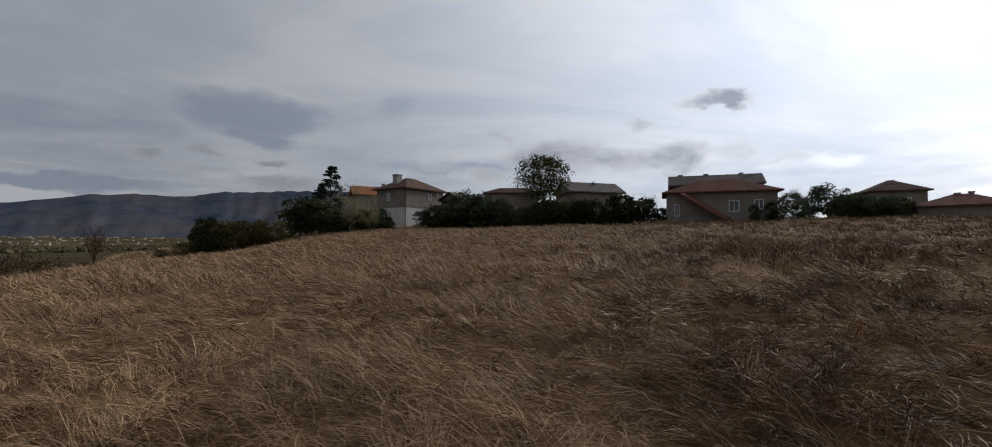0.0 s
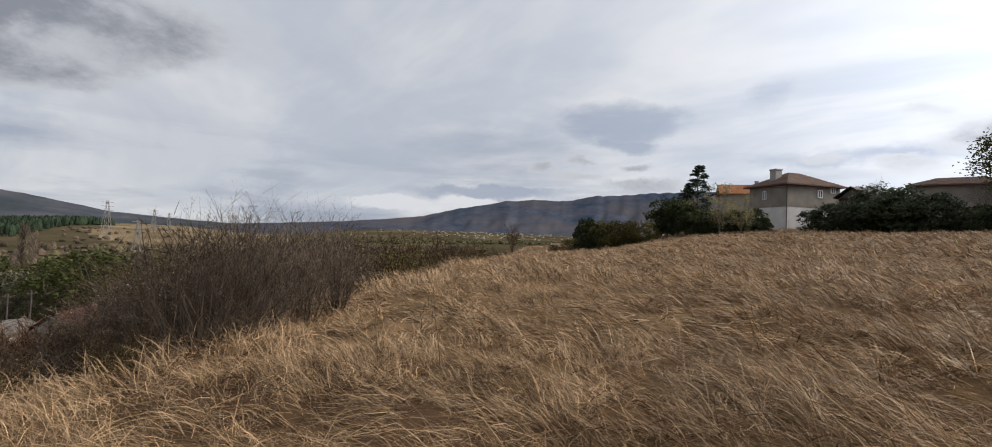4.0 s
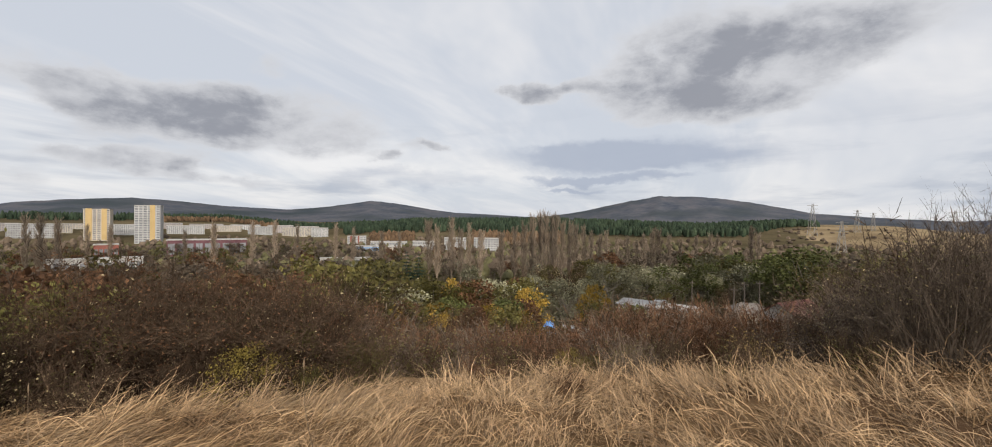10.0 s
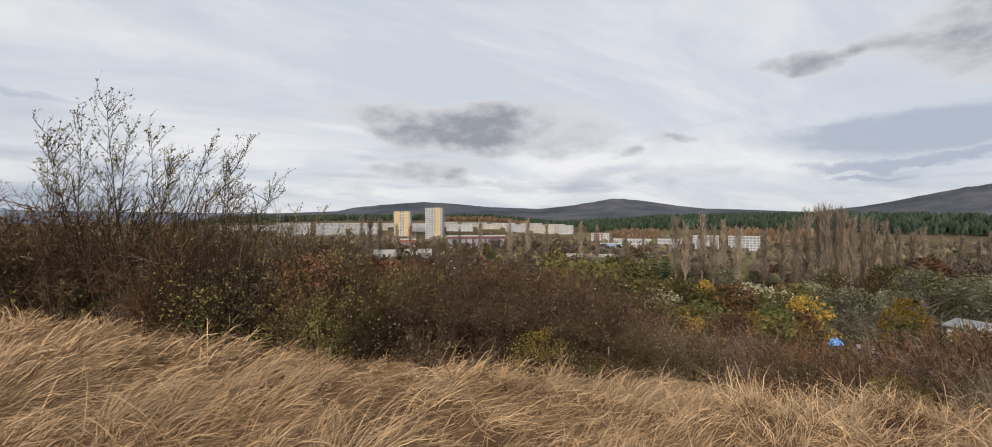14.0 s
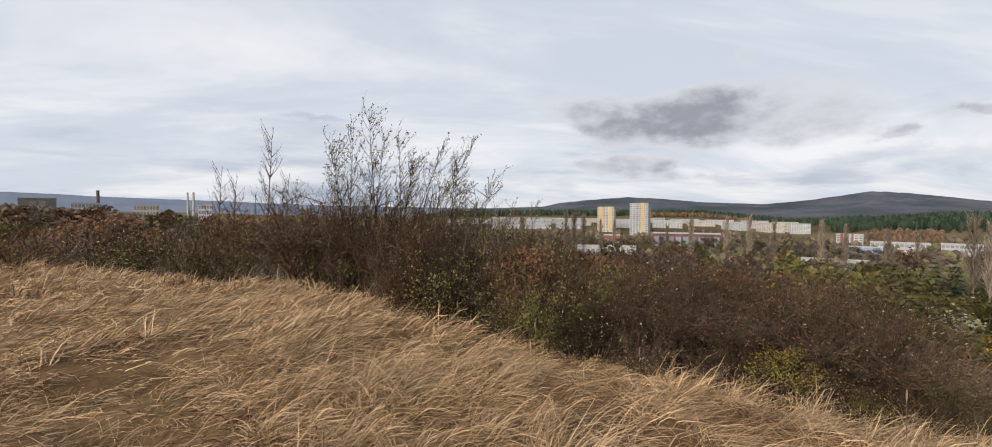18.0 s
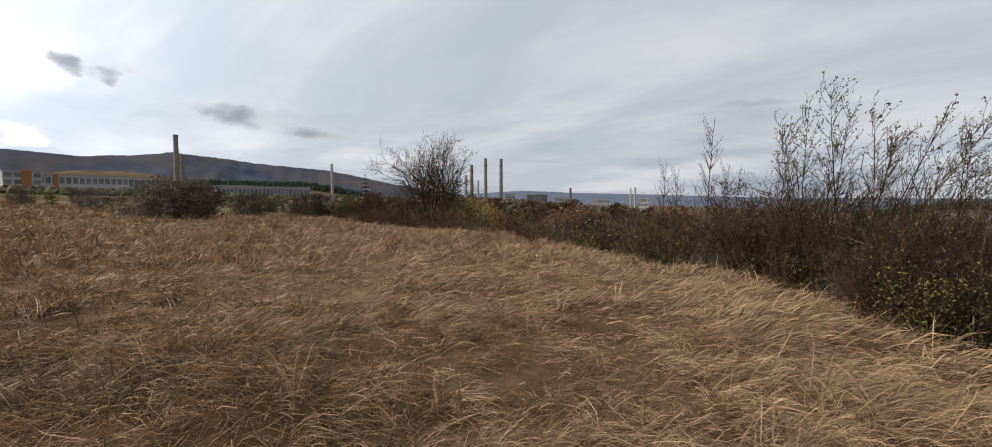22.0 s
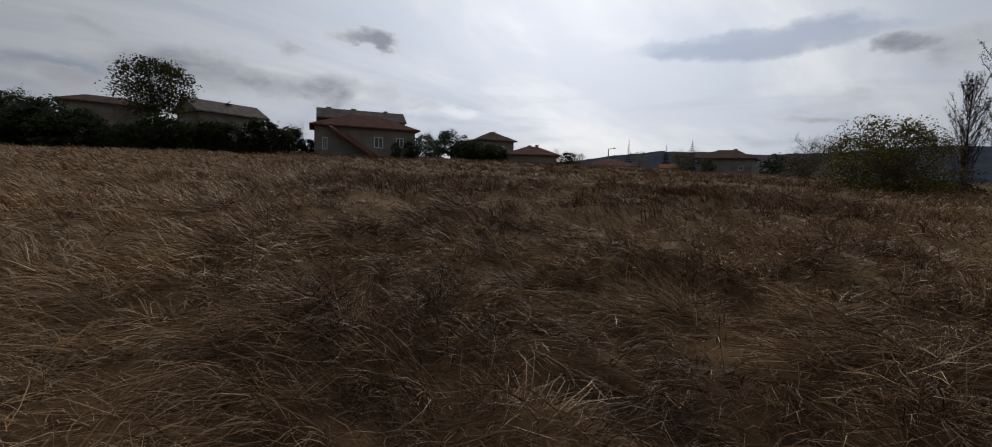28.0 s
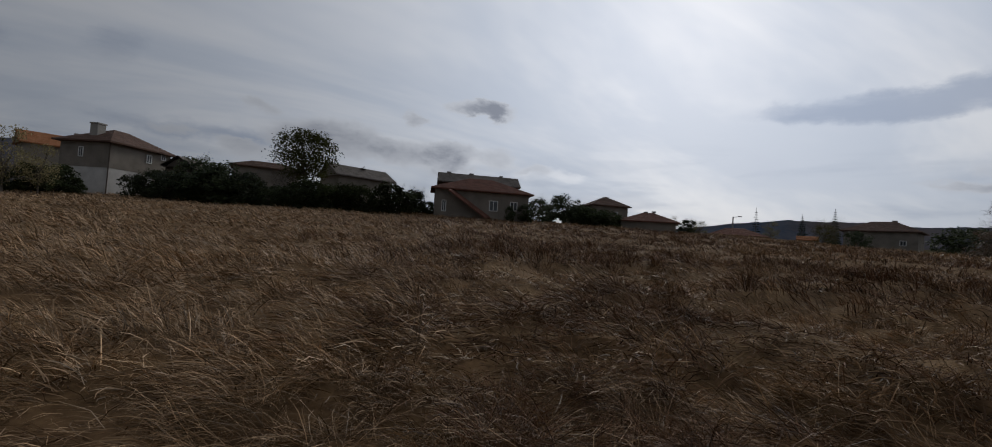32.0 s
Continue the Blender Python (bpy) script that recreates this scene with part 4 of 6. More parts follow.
def hedge():
    rng = random.Random(11)
    for (ax, ay), (bx, by) in zip(EDGE[1:-2], EDGE[2:-1]):
        seg = math.hypot(bx - ax, by - ay)
        nx, ny = (by - ay) / seg, -(bx - ax) / seg
        close = min(math.hypot(ax, ay), math.hypot(bx, by))
        step = 0.68 if close < 9 else 1.0 if close < 16 else 1.6
        for off in (1.2, 1.9, 2.8, 4.2, 6.2, 9.5, 13.5):
            if close > 16 and off in (1.9, 9.5):
                continue
            s = rng.uniform(0, step)
            while s < seg:
                o = off + rng.gauss(0, 0.22) + 0.9 + 0.3 * min(max(close - 5, 0), 8)
                x, y = ax + (bx - ax) * s / seg + nx * o, ay + (by - ay) * s / seg + ny * o
                s += step * (1 + off * 0.09) * rng.uniform(0.75, 1.25)
                az, d = math.degrees(math.atan2(-x, y)), math.hypot(x, y)
                if d > 75 or float(beyond(x, y)) < 0.3:
                    continue
                top = float(np.interp(az, TOP_AZ, TOP_EL))
                h = (1.6 + d * math.tan(radians(top)) - level(x, y)) * rng.uniform(0.6, 1.12)
                if off < 1.7:
                    h *= 0.72
                if h < 0.45:
                    continue
                h = min(h, 5.0)
                far = d > 12 or off > 6
                if not far and rng.random() < (0.34 if az > 126 or az < -150 or az < 84 else 0.12):
                    LEAFY_SCRUB[int(3.99 * float(smooth(fbm(np.array([x * 0.7]), np.array([y * 0.7]), 2, 93)[0], 0.3, 0.7)))].put(x, y, h * rng.uniform(0.6, 0.9), rng.uniform(0.8, 1.15), rng.uniform(0, 360))
                (rng.choice((SHRUBS_FAR if far else SHRUBS)[which(az, rng, float(smooth(fbm(np.array([x * 0.55]), np.array([y * 0.55]), 2, 91)[0], 0.25, 0.75)))])).put(x, y, h, rng.uniform(0.75, 1.05) * max(0.9, 1.45 - h * 0.22) * (1.35 if close > 16 else 1), rng.uniform(0, 360), None, SCRUB if far else "")


hedge()

rng_slope = random.Random(17)
for i in range(300):
    az, d = 83 + 48 * (i * 0.618 % 1), rng_slope.uniform(9, 32)
    x, y, z = spot(az, d)
    top = float(np.interp(az, (83, 90, 100, 104, 106, 111, 114, 124, 131), (-7.4, -8.0, -8.2, -10, -12.0, -12.0, -11.6, -11.5, -8.5)))
    h = (1.6 + d * math.tan(radians(top)) - z) * rng_slope.uniform(0.75, 1.05)
    if h > 0.5:
        rng_slope.choice(SHRUBS_FAR[rng_slope.choice(("red", "red", "red", "grey", "pale") if az < 112 else ("grey", "red", "brown", "green"))]).put(x, y, min(h, 6.5), 1.3, rng_slope.uniform(0, 360), None, SCRUB)
join_all("scrub", SCRUB, "scrub")
# bushes that half hide the sheds and the scrap heap
for i in range(30):
    az, d = (86 + i * 0.66, rng_slope.uniform(48, 60)) if i < 26 else (106.4 + 1.1 * (i - 26), 36)
    x, y, z = spot(az, d)
    h = 1.6 + d * math.tan(radians((-9.1 if i < 26 else -12.4) + rng_slope.uniform(-0.4, 0.2))) - z
    if h > 0.6:
        SHRUBS_FAR[rng_slope.choice(("red", "red", "gold", "brown"))][0].put(x, y, h, 1.0, rng_slope.uniform(0, 360))

# tall whips over the scrub
def whippy(seed, height=5.0, stems=5, spread=0.3, leaves=700, leaf=0.035, r=0.028, wind=0.0, sides=3, low=0.25, leaf_from=0.55):
    """A slim young tree of a few stems with rising side branches; the leaves are left near the tops, and the wind bends it towards the west."""
    rng = random.Random(seed)
    wood, green, tips = Geo(), Geo(), []
    for k in range(stems):
        a = 6.283 * (k + rng.random()) / stems
        out = spread * rng.uniform(0.3, 1.2) if stems > 1 else 0.05
        p, d = Vector((math.cos(a), math.sin(a), 0)) * 0.06 * (stems > 1), Vector((math.cos(a) * out, math.sin(a) * out, 1)).normalized()
        tall, n = height * (rng.uniform(0.62, 1.0) if k else 1.0), 9
        for i in range(n):
            f = i / n
            q = p + d * (tall / n)
            wood.tube(p, q, r * (1 - 0.85 * f), r * (1 - 0.85 * (f + 1 / n)), 5)
            if f >= low:
                for _ in range(sides):
                    b = p.lerp(q, rng.random())
                    e = d.orthogonal().normalized()
                    e.rotate(Matrix.Rotation(rng.uniform(0, 6.28), 3, d))
                    e = (d * 0.9 + e * rng.uniform(0.45, 0.9)).normalized()
                    ln = tall * rng.uniform(0.14, 0.3) * (1.15 - 0.75 * f)
                    for m in range(4):
                        c = b + e * ln / 4
                        wood.tube(b, c, r * 0.32 * (1 - m / 5), r * 0.32 * (1 - (m + 1) / 5))
                        for _ in range(2):
                            t = b.lerp(c, rng.random())
                            u = t + (e + jit(rng, 0.45) + Vector((-wind * 0.5, 0, 0.25))).normalized() * ln * rng.uniform(0.2, 0.42)
                            wood.blade(t, u, 0.009, rng)
                            tips.append((t, u))
                        b, e = c, (e + jit(rng, 0.1) + Vector((-wind * 0.25, 0, 0.16))).normalized()
            p, d = q, (d + jit(rng, 0.05) + Vector((-wind * 0.1, 0, 0.05))).normalized()
    top = max(e.z for _, e in tips)
    for _ in range(leaves):
        s, e = rng.choice(tips)
        if rng.random() < smooth(e.z / top, leaf_from - 0.25, leaf_from + 0.35):
            green.leaf(s.lerp(e, rng.uniform(0.6, 1.05)) + jit(rng, 0.02), leaf * rng.uniform(0.6, 1.3), rng)
    return wood, green


BIRCH = [kind("young_tree", "slender multi-stemmed young tree with sparse pale yellow leaves", "tree", 4.0, whippy(s, 5.0, n, 0.3, 1500, 0.03, 0.021, 0.45, 5, 0.2), TWIG, LEAF_FADED, "young trees in the scrub") for s, n in ((21, 5), (22, 4), (24, 6))]
SAPLING = kind("sapling", "thin bare sapling rising out of the scrub", "tree", 4.0, whippy(25, 4.6, 1, 0.1, 40, 0.03, 0.04, 0.15, 5, 0.3), TWIG, LEAF_PALE, "young trees in the scrub")
THORN = kind("thorn_tree", "crooked dark small tree with russet leaves", "tree", 3.0, bare_tree(27, 3.0, 0.5, 7, 1.0, 3, 2, 1100, 0.026, 0.03, 0.2), TWIG, LEAF_RUST, "young trees in the scrub")
for az, d, el, k, wide in ((179.4, 10.4, 13.4, 0, 0.9), (-177.0, 10.9, 10.6, 1, 1.0), (-173.6, 11.8, 6.6, 2, 0.9), (175.6, 10.0, 9.6, 2, 1.0), (172.6, 9.8, 7.4, 1, 1.0), (169.6, 9.4, 5.0, 0, 1.0), (-178.2, 11.2, 8.6, 2, 1.0)):
    x, y, z = spot(az, d)
    BIRCH[k].put(x, y, 1.6 + d * math.tan(radians(el)) - z, wide, 40 * math.sin(az))
for az, d, el in ((-165.6, 16.2, 9.8), (-160.9, 18.0, 5.2), (-162.2, 18.4, 4.4), (-167.4, 16.2, 4.8)):
    x, y, z = spot(az, d)
    SAPLING.put(x, y, 1.6 + d * math.tan(radians(el)) - z, 0.85, az)
for az, d, el in ((-170.6, 12.6, 4.0), (-169.0, 13.2, 3.0), (139.0, 7.4, -2.2), (146, 7.8, -2.4), (151, 7.8, -1.6), (133.5, 7.4, -4.6)):
    x, y, z = spot(az, d)
    THORN.put(x, y, 1.6 + d * math.tan(radians(el)) - z, 1.15, az)
WHIP = kind("shrub", "tall leafless twiggy shrub with fine upright shoots", "shrub", 3.4, shrub(31, 46, 18, 160, 0.02, 0.42, 3.4, 3, 0.1, 0.010, 0.008), TWIG_GREY, LEAF_PALE, "field edge scrub")
for az, d, el in ((71.0, 8.6, 5.6), (68.2, 9.2, 4.8), (74.0, 8.2, 4.4), (64.5, 9.8, 4.6), (61.5, 10.5, 4.2), (76.5, 8.4, 2.2)):
    x, y, z = spot(az, d)
    WHIP.put(x, y, 1.6 + d * math.tan(radians(el)) - z, 0.95, az * 5)


# ---- the valley: trees in the hollow ----
TREES = {
    "olive": ("round olive-green valley tree", LEAF_OLIVE, 2.7),
    "green": ("dense dark green valley tree", LEAF_GREEN, 2.8),
    "grey": ("silvery grey-green willow in the valley", LEAF_GREY, 2.8),
    "yellow": ("valley tree in golden-yellow autumn leaf", LEAF_YELLOW, 2.4),
    "rust": ("valley tree with rust-brown autumn leaves", LEAF_RUST, 2.5),
}
LEAFY = {k: [kind("tree", label, "tree", 7.0, crown_tree(40 + 3 * len(k) + s, 7, 1.2, rad, 44, 46, 0.17, 1.0, 0.1), BARK, leaf, "valley trees", "crown", "trunk") for s in (1, 2)] for k, (label, leaf, rad) in TREES.items()}
LEAFY["bare"] = [kind("tree", "bare brown tree with fine twigs", "tree", 7.0, bare_tree(48, 7, 1.2, 7, 0.7, 2, 3, 160, 0.1, 0.14, 0.14), TWIG, LEAF_PALE, "valley trees", "foliage", "branchwork")]
LEAFY_FAR = {k: [kind("tree", label, "tree", 7.0, crown_tree(60 + 3 * len(k), 7, 1.2, rad, 26, 22, 0.30, 1.0, 0.1), BARK, leaf)] for k, (label, leaf, rad) in TREES.items()}
LEAFY_FAR["bare"] = [kind("tree", "bare tree", "tree", 7.0, crown_tree(59, 7, 1.2, 2.4, 26, 20, 0.26, 1.0, 0.1), BARK, leafmat("brown_twig_haze", (0.07, 0.052, 0.036), (0.16, 0.125, 0.09)))]


FARTREES = "mixed autumn trees filling the far side of the valley"


def valley():
    rng = random.Random(5)
    # headings, distances, height angle of the tops, how many, kinds
    bands = (
        ((99, 134), (34, 58), (-12.0, -9.2), 44, ("olive", "olive", "green", "bare", "yellow", "rust", "bare", "olive")),
        ((129, 168), (20, 45), (-6.8, -4.2), 34, ("bare", "bare", "rust", "olive")),
        ((112, 131), (62, 105), (-8.6, -6.8), 34, ("olive", "grey", "bare", "olive", "rust")),
        ((80, 112), (106, 150), (-7.0, -4.8), 44, ("grey", "grey", "green", "olive", "bare")),
        ((62, 80), (45, 110), (-4.6, -2.6), 22, ("bare", "bare", "olive", "rust")),
        ((-172, -128), (35, 90), (-1.8, 0.0), 34, ("bare", "bare", "rust")),
        ((40, 58), (30, 70), (-3.0, -1.6), 14, ("bare", "bare", "olive")),
    )
    mass = (
        ((76, 94), (150, 200), (-4.4, -3.0), 24, ("green", "olive", "grey")),
        ((104, 135), (150, 260), (-6.4, -4.6), 46, ("bare", "olive", "grey", "rust")),
        ((130, 178), (70, 200), (-6.0, -4.2), 60, ("bare", "olive", "bare", "rust")),
        ((84, 104), (200, 320), (-4.4, -3.0), 40, ("bare", "rust", "bare")),
        ((120, 172), (260, 560), (-4.3, -3.2), 60, ("olive", "bare", "rust")),
        ((132, 177), (330, 520), (-3.0, -2.0), 70, ("bare", "olive", "bare")),
        ((-112, -82), (95, 240), (0.0, 0.9), 26, ("bare", "olive", "bare", "rust")),
        ((-176, -112), (110, 330), (-0.6, 0.9), 60, ("bare", "olive", "rust")),
        ((58, 84), (130, 420), (-2.6, -1.0), 34, ("bare", "olive")),
        ((38, 62), (60, 170), (-2.8, -1.3), 70, ("bare", "olive", "bare", "rust")),
    )
    for (a0, a1), (d0, d1), (e0, e1), n, names in mass:
        for i in range(n):
            x, y, z = spot(a0 + (a1 - a0) * (i + rng.random()) / n, rng.uniform(d0, d1))
            h = 1.6 + math.hypot(x, y) * math.tan(radians(rng.uniform(e0, e1))) - z
            if h > 1.5:
                LEAFY_FAR[rng.choice(names)][0].put(x, y, min(h, 13), 1.2, rng.uniform(0, 360), z, FARTREES)
    join_all("far_trees", FARTREES, "woodland")
    for (a0, a1), (d0, d1), (e0, e1), n, names in bands:
        for i in range(n):
            az, d = a0 + (a1 - a0) * (i + rng.random()) / n, rng.uniform(d0, d1)
            if 84 < az < 112 and 60 < d < 104 or 104.5 < az < 111 and d < 60:
                continue
            x, y, z = spot(az, d)
            h = 1.6 + d * math.tan(radians(rng.uniform(e0, e1))) - z
            if h < 1.0:
                continue
            rng.choice(LEAFY[rng.choice(names)]).put(x, y, min(h, 12), rng.uniform(0.9, 1.3), rng.uniform(0, 360))


valley()
# the tall ones that stand out
for az, wide in ((107.4, 0.9), (108.3, 0.8), (109.1, 0.8), (109.9, 0.9)):
    x, y, z = spot(az, 44)
    LEAFY["olive"][0].put(x, y, 1.6 + 44 * math.tan(radians(-12.6)) - z, wide, az * 7)
for az, d, el, name, wide in ((82.6, 105, -2.4, "green", 1.2), (84.8, 112, -3.1, "green", 1.1), (80.4, 100, -4.2, "olive", 1.3), (88.0, 120, -4.4, "grey", 1.2), (103.8, 64, -7.6, "yellow", 0.8), (111.4, 62, -8.2, "yellow", 0.9), (120.8, 66, -7.1, "yellow", 0.6), (113.6, 60, -9.6, "olive", 1.0), (115.4, 72, -7.1, "grey", 1.1), (107.2, 76, -7.0, "grey", 1.2), (128.4, 58, -7.7, "grey", 1.2), (101.2, 108, -5.6, "grey", 1.3),
                          (102.5, 100, -5.0, "grey", 1.3), (99, 106, -5.2, "grey", 1.2), (126.0, 60, -8.4, "grey", 1.2), (96.5, 110, -4.8, "green", 1.2), (92, 116, -4.4, "green", 1.2)):
    x, y, z = spot(az, d)
    LEAFY[name][0].put(x, y, 1.6 + d * math.tan(radians(el)) - z, wide, az * 7)
POPLARS = [kind("poplar", "tall narrow leafless poplar in a row", "tree", 26.0, poplar(s), POPLAR_TWIG, LEAF_PALE, "valley poplars", "foliage", "branchwork") for s in (51, 52, 53)]


def poplars():
    rng = random.Random(6)
    # heading, distance, height angle of the top
    rows = [(az, 178, el) for az, el in ((124.0, 0.3), (123.2, -0.6), (121.4, 0.5), (120.2, -0.9), (119.3, -0.2), (117.6, -0.9), (115.4, -1.3), (113.8, -0.6), (112.4, -0.1), (111.4, 0.8), (110.6, 1.2), (109.9, 1.4), (109.2, 1.1), (108.6, 1.0), (107.8, 0.4), (107.0, 0.3), (106.2, -0.1), (105.3, -0.3), (104.4, -0.9))]
    rows += [(az, 235, el) for az, el in ((102.6, -0.9), (101.4, -1.8), (100.2, -1.6), (98.6, -1.3), (97.5, -0.6), (96.8, -0.5), (95.6, -1.2), (94.3, -1.9), (93.0, -1.4), (91.4, -1.0), (90.6, -1.3), (89.5, -1.9), (87.5, -0.3), (86.8, -0.8), (103.4, -1.4), (99.4, -2.0))]
    rows += [(az, 300, el) for az, el in ((161.2, 0.1), (160.1, 0.0), (159.0, -0.1), (157.0, -0.8), (155.6, -0.9), (149.6, -1.3), (147.0, -0.6), (143.6, -0.4), (141.2, -0.2), (139.0, -0.7), (135.0, -0.6), (133.0, -1.0), (129.8, -1.4), (127.6, -1.6))]
    for az, d, el in rows:
        x, y, z = spot(az + rng.uniform(-0.15, 0.15), d * rng.uniform(0.94, 1.08))
        dd = math.hypot(x, y)
        rng.choice(POPLARS).put(x, y, 1.6 + dd * math.tan(radians(el)) - z, rng.uniform(0.85, 1.25), rng.uniform(0, 360))


poplars()
FIR = [kind("fir", "dark green fir with drooping boughs", "tree", 9.0, conifer(s), BARK, NEEDLE, "firs", "needles", "trunk") for s in (61, 62)]
SPRUCE_THIN = kind("spruce", "thin open dark spruce behind the houses", "tree", 9.0, conifer(63, 9, 1.7, 15, 9, 0.1, 0.3), BARK, NEEDLE, "firs", "needles", "trunk")
for az, d, el, wide in ((126.6, 112, -4.1, 1.5), (125.2, 114, -4.4, 1.5), (153.5, 150, -3.9, 1.3)):
    x, y, z = spot(az, d)
    FIR[0].put(x, y, 1.6 + d * math.tan(radians(el)) - z, wide, az)


def pine_wood(name, label, az_of, r_of, count, seed, mat, hmin=9, hmax=15, wmin=2.2, wmax=4.2):
    """A far wood: one mesh of many small ragged crowns."""
    rng = random.Random(seed)
    g = Geo()
    places = [heading(a) * r_of(rng, a) for a in (az_of(rng) for _ in range(count))]
    for p, z in zip(places, levels([p.x for p in places], [p.y for p in places]).tolist()):
        x, y = p.x, p.y
        h, w = rng.uniform(hmin, hmax), rng.uniform(wmin, wmax)
        k = len(g.v)
        n = 6
        for f, q in ((0.12, 0.9), (0.5, 1.0), (0.8, 0.6)):
            for i in range(n):
                a, u = 6.283 * (i + rng.random() * 0.6) / n, w * q * rng.uniform(0.75, 1.2)
                g.v.append((x + u * math.cos(a), y + u * math.sin(a), z + h * (f + rng.uniform(-0.05, 0.05))))
        g.v.append((x, y, z + h))
        for t in range(2):
            g.f += [(k + t * n + i, k + t * n + (i + 1) % n, k + (t + 1) * n + (i + 1) % n, k + (t + 1) * n + i) for i in range(n)]
        g.f += [(k + 2 * n + i, k + 2 * n + (i + 1) % n, k + 3 * n) for i in range(n)]
    tagged(new(name, g.mesh(name, mat)), label, "woodland", kind="stuff")


BROWNWOOD = material("leafless_wood", (0.055, 0.04, 0.028), (0.125, 0.092, 0.064), 0.03, 0.9, 0, 8, island=0.4, spec=0.1)
OLIVEWOOD = material("olive_wood", (0.048, 0.045, 0.022), (0.108, 0.096, 0.045), 0.03, 0.9, 0, 8, island=0.4, spec=0.1)
PINE = material("pine_wood", (0.013, 0.022, 0.014), (0.037, 0.05, 0.028), 0.02, 0.9, 0, 8, island=0.35, spec=0.1)
RUSTWOOD = material("autumn_wood", (0.06, 0.037, 0.022), (0.12, 0.075, 0.042), 0.02, 0.9, 0, 8, island=0.35, spec=0.1)
pine_wood("pine_forest", "dark green pine forest on the far rise", lambda r: r.uniform(81.5, 134), lambda r, a: r.uniform(820 + 60 * abs(a - 108) / 25 + 55 * max(0, 88 - a), 1300), 3600, 71, PINE, 11, 18)
pine_wood("pine_forest", "dark green pine plantation behind the flats", lambda r: r.uniform(131, 180), lambda r, a: r.uniform(1250, 1650), 1900, 72, PINE, 12, 20)
pine_wood("autumn_forest", "rust-coloured autumn wood at the foot of the rise", lambda r: r.choice((r.uniform(108, 119), r.uniform(126, 131), r.uniform(141, 152))), lambda r, a: r.uniform(640, 800) if a < 135 else r.uniform(1150, 1300), 900, 73, RUSTWOOD, 7, 13)
pine_wood("pine_forest", "dark belt of pines below the ridge", lambda r: r.uniform(-127, -107), lambda r, a: r.uniform(1150, 1500), 1500, 74, PINE, 9, 16)
pine_wood("far_thicket", "brown leafless thicket and scrub across the valley floor", lambda r: r.uniform(60, 180), lambda r, a: r.uniform(230, 760), 2600, 75, BROWNWOOD, 3, 8)
pine_wood("far_thicket", "olive-green trees across the valley floor", lambda r: r.uniform(62, 180), lambda r, a: r.uniform(200, 700), 1300, 76, OLIVEWOOD, 3, 8)
pine_wood("far_thicket", "brown scrub on the plain towards the factories", lambda r: r.uniform(-182, -118), lambda r, a: r.uniform(230, 900), 4200, 77, BROWNWOOD, 2, 4.5, 1.2, 2.6)
pine_wood("far_thicket", "olive scrub on the plain towards the factories", lambda r: r.uniform(-182, -88), lambda r, a: r.uniform(260, 800) if a < -120 else r.uniform(210, 380), 1500, 78, OLIVEWOOD, 1.2, 3.4, 1.0, 2.4)
pine_wood("far_thicket", "brown scrub below the mountain range", lambda r: r.uniform(22, 66), lambda r, a: r.uniform(600, 1700), 1500, 79, OLIVEWOOD, 2, 5)
pine_wood("far_thicket", "brown bushes scattered over the bare slope", lambda r: r.uniform(64, 85), lambda r, a: r.uniform(430, 1050), 260, 80, BROWNWOOD, 2, 5)

# ---- houses on the rise ----
PLASTER = material("grey_plaster", (0.17, 0.15, 0.125), (0.27, 0.24, 0.205), 0.8, 0.95, 0.3, 14, vary=0.12)
WHITEWASH = material("old_whitewash", (0.42, 0.41, 0.39), (0.64, 0.63, 0.60), 0.7, 0.95, 0.3, 14)
ROOF_BROWN = material("brown_tiles", (0.07, 0.042, 0.032), (0.14, 0.082, 0.06), 1.1, 0.9, 0.4, 12, vary=0.15, stretch=(1, 1, 3))
ROOF_RED = material("red_tiles", (0.10, 0.046, 0.034), (0.19, 0.085, 0.058), 1.1, 0.9, 0.4, 12, vary=0.12, stretch=(1, 1, 3))
ROOF_ORANGE = material("orange_tiles", (0.26, 0.105, 0.042), (0.38, 0.165, 0.075), 1.1, 0.9, 0.4, 12)
ROOF_GREY = material("grey_tiles", (0.10, 0.085, 0.075), (0.19, 0.165, 0.145), 1.1, 0.9, 0.4, 12)
GLASS = material("window_glass", (0.03, 0.035, 0.04), (0.06, 0.065, 0.07), 0.5, 0.12, 0, 6, spec=0.6)
FRAME = material("white_frame", (0.6, 0.6, 0.58), (0.78, 0.78, 0.76), 3, 0.6, 0, 8)
DARKWOOD = material("dark_boards", (0.05, 0.04, 0.033), (0.12, 0.095, 0.08), 2, 0.9, 0.4, 10, stretch=(4, 4, 0.5))
METAL_WHITE = material("pale_sheet_roof", (0.13, 0.132, 0.134), (0.22, 0.22, 0.218), 0.6, 0.6, 0.1, 10)
CONCRETE = material("concrete", (0.24, 0.225, 0.205), (0.38, 0.36, 0.33), 0.6, 0.95, 0.3, 12)
BRICKWORK = material("chimney_brick", (0.15, 0.125, 0.10), (0.25, 0.21, 0.17), 0.4, 0.95, 0.3, 12)


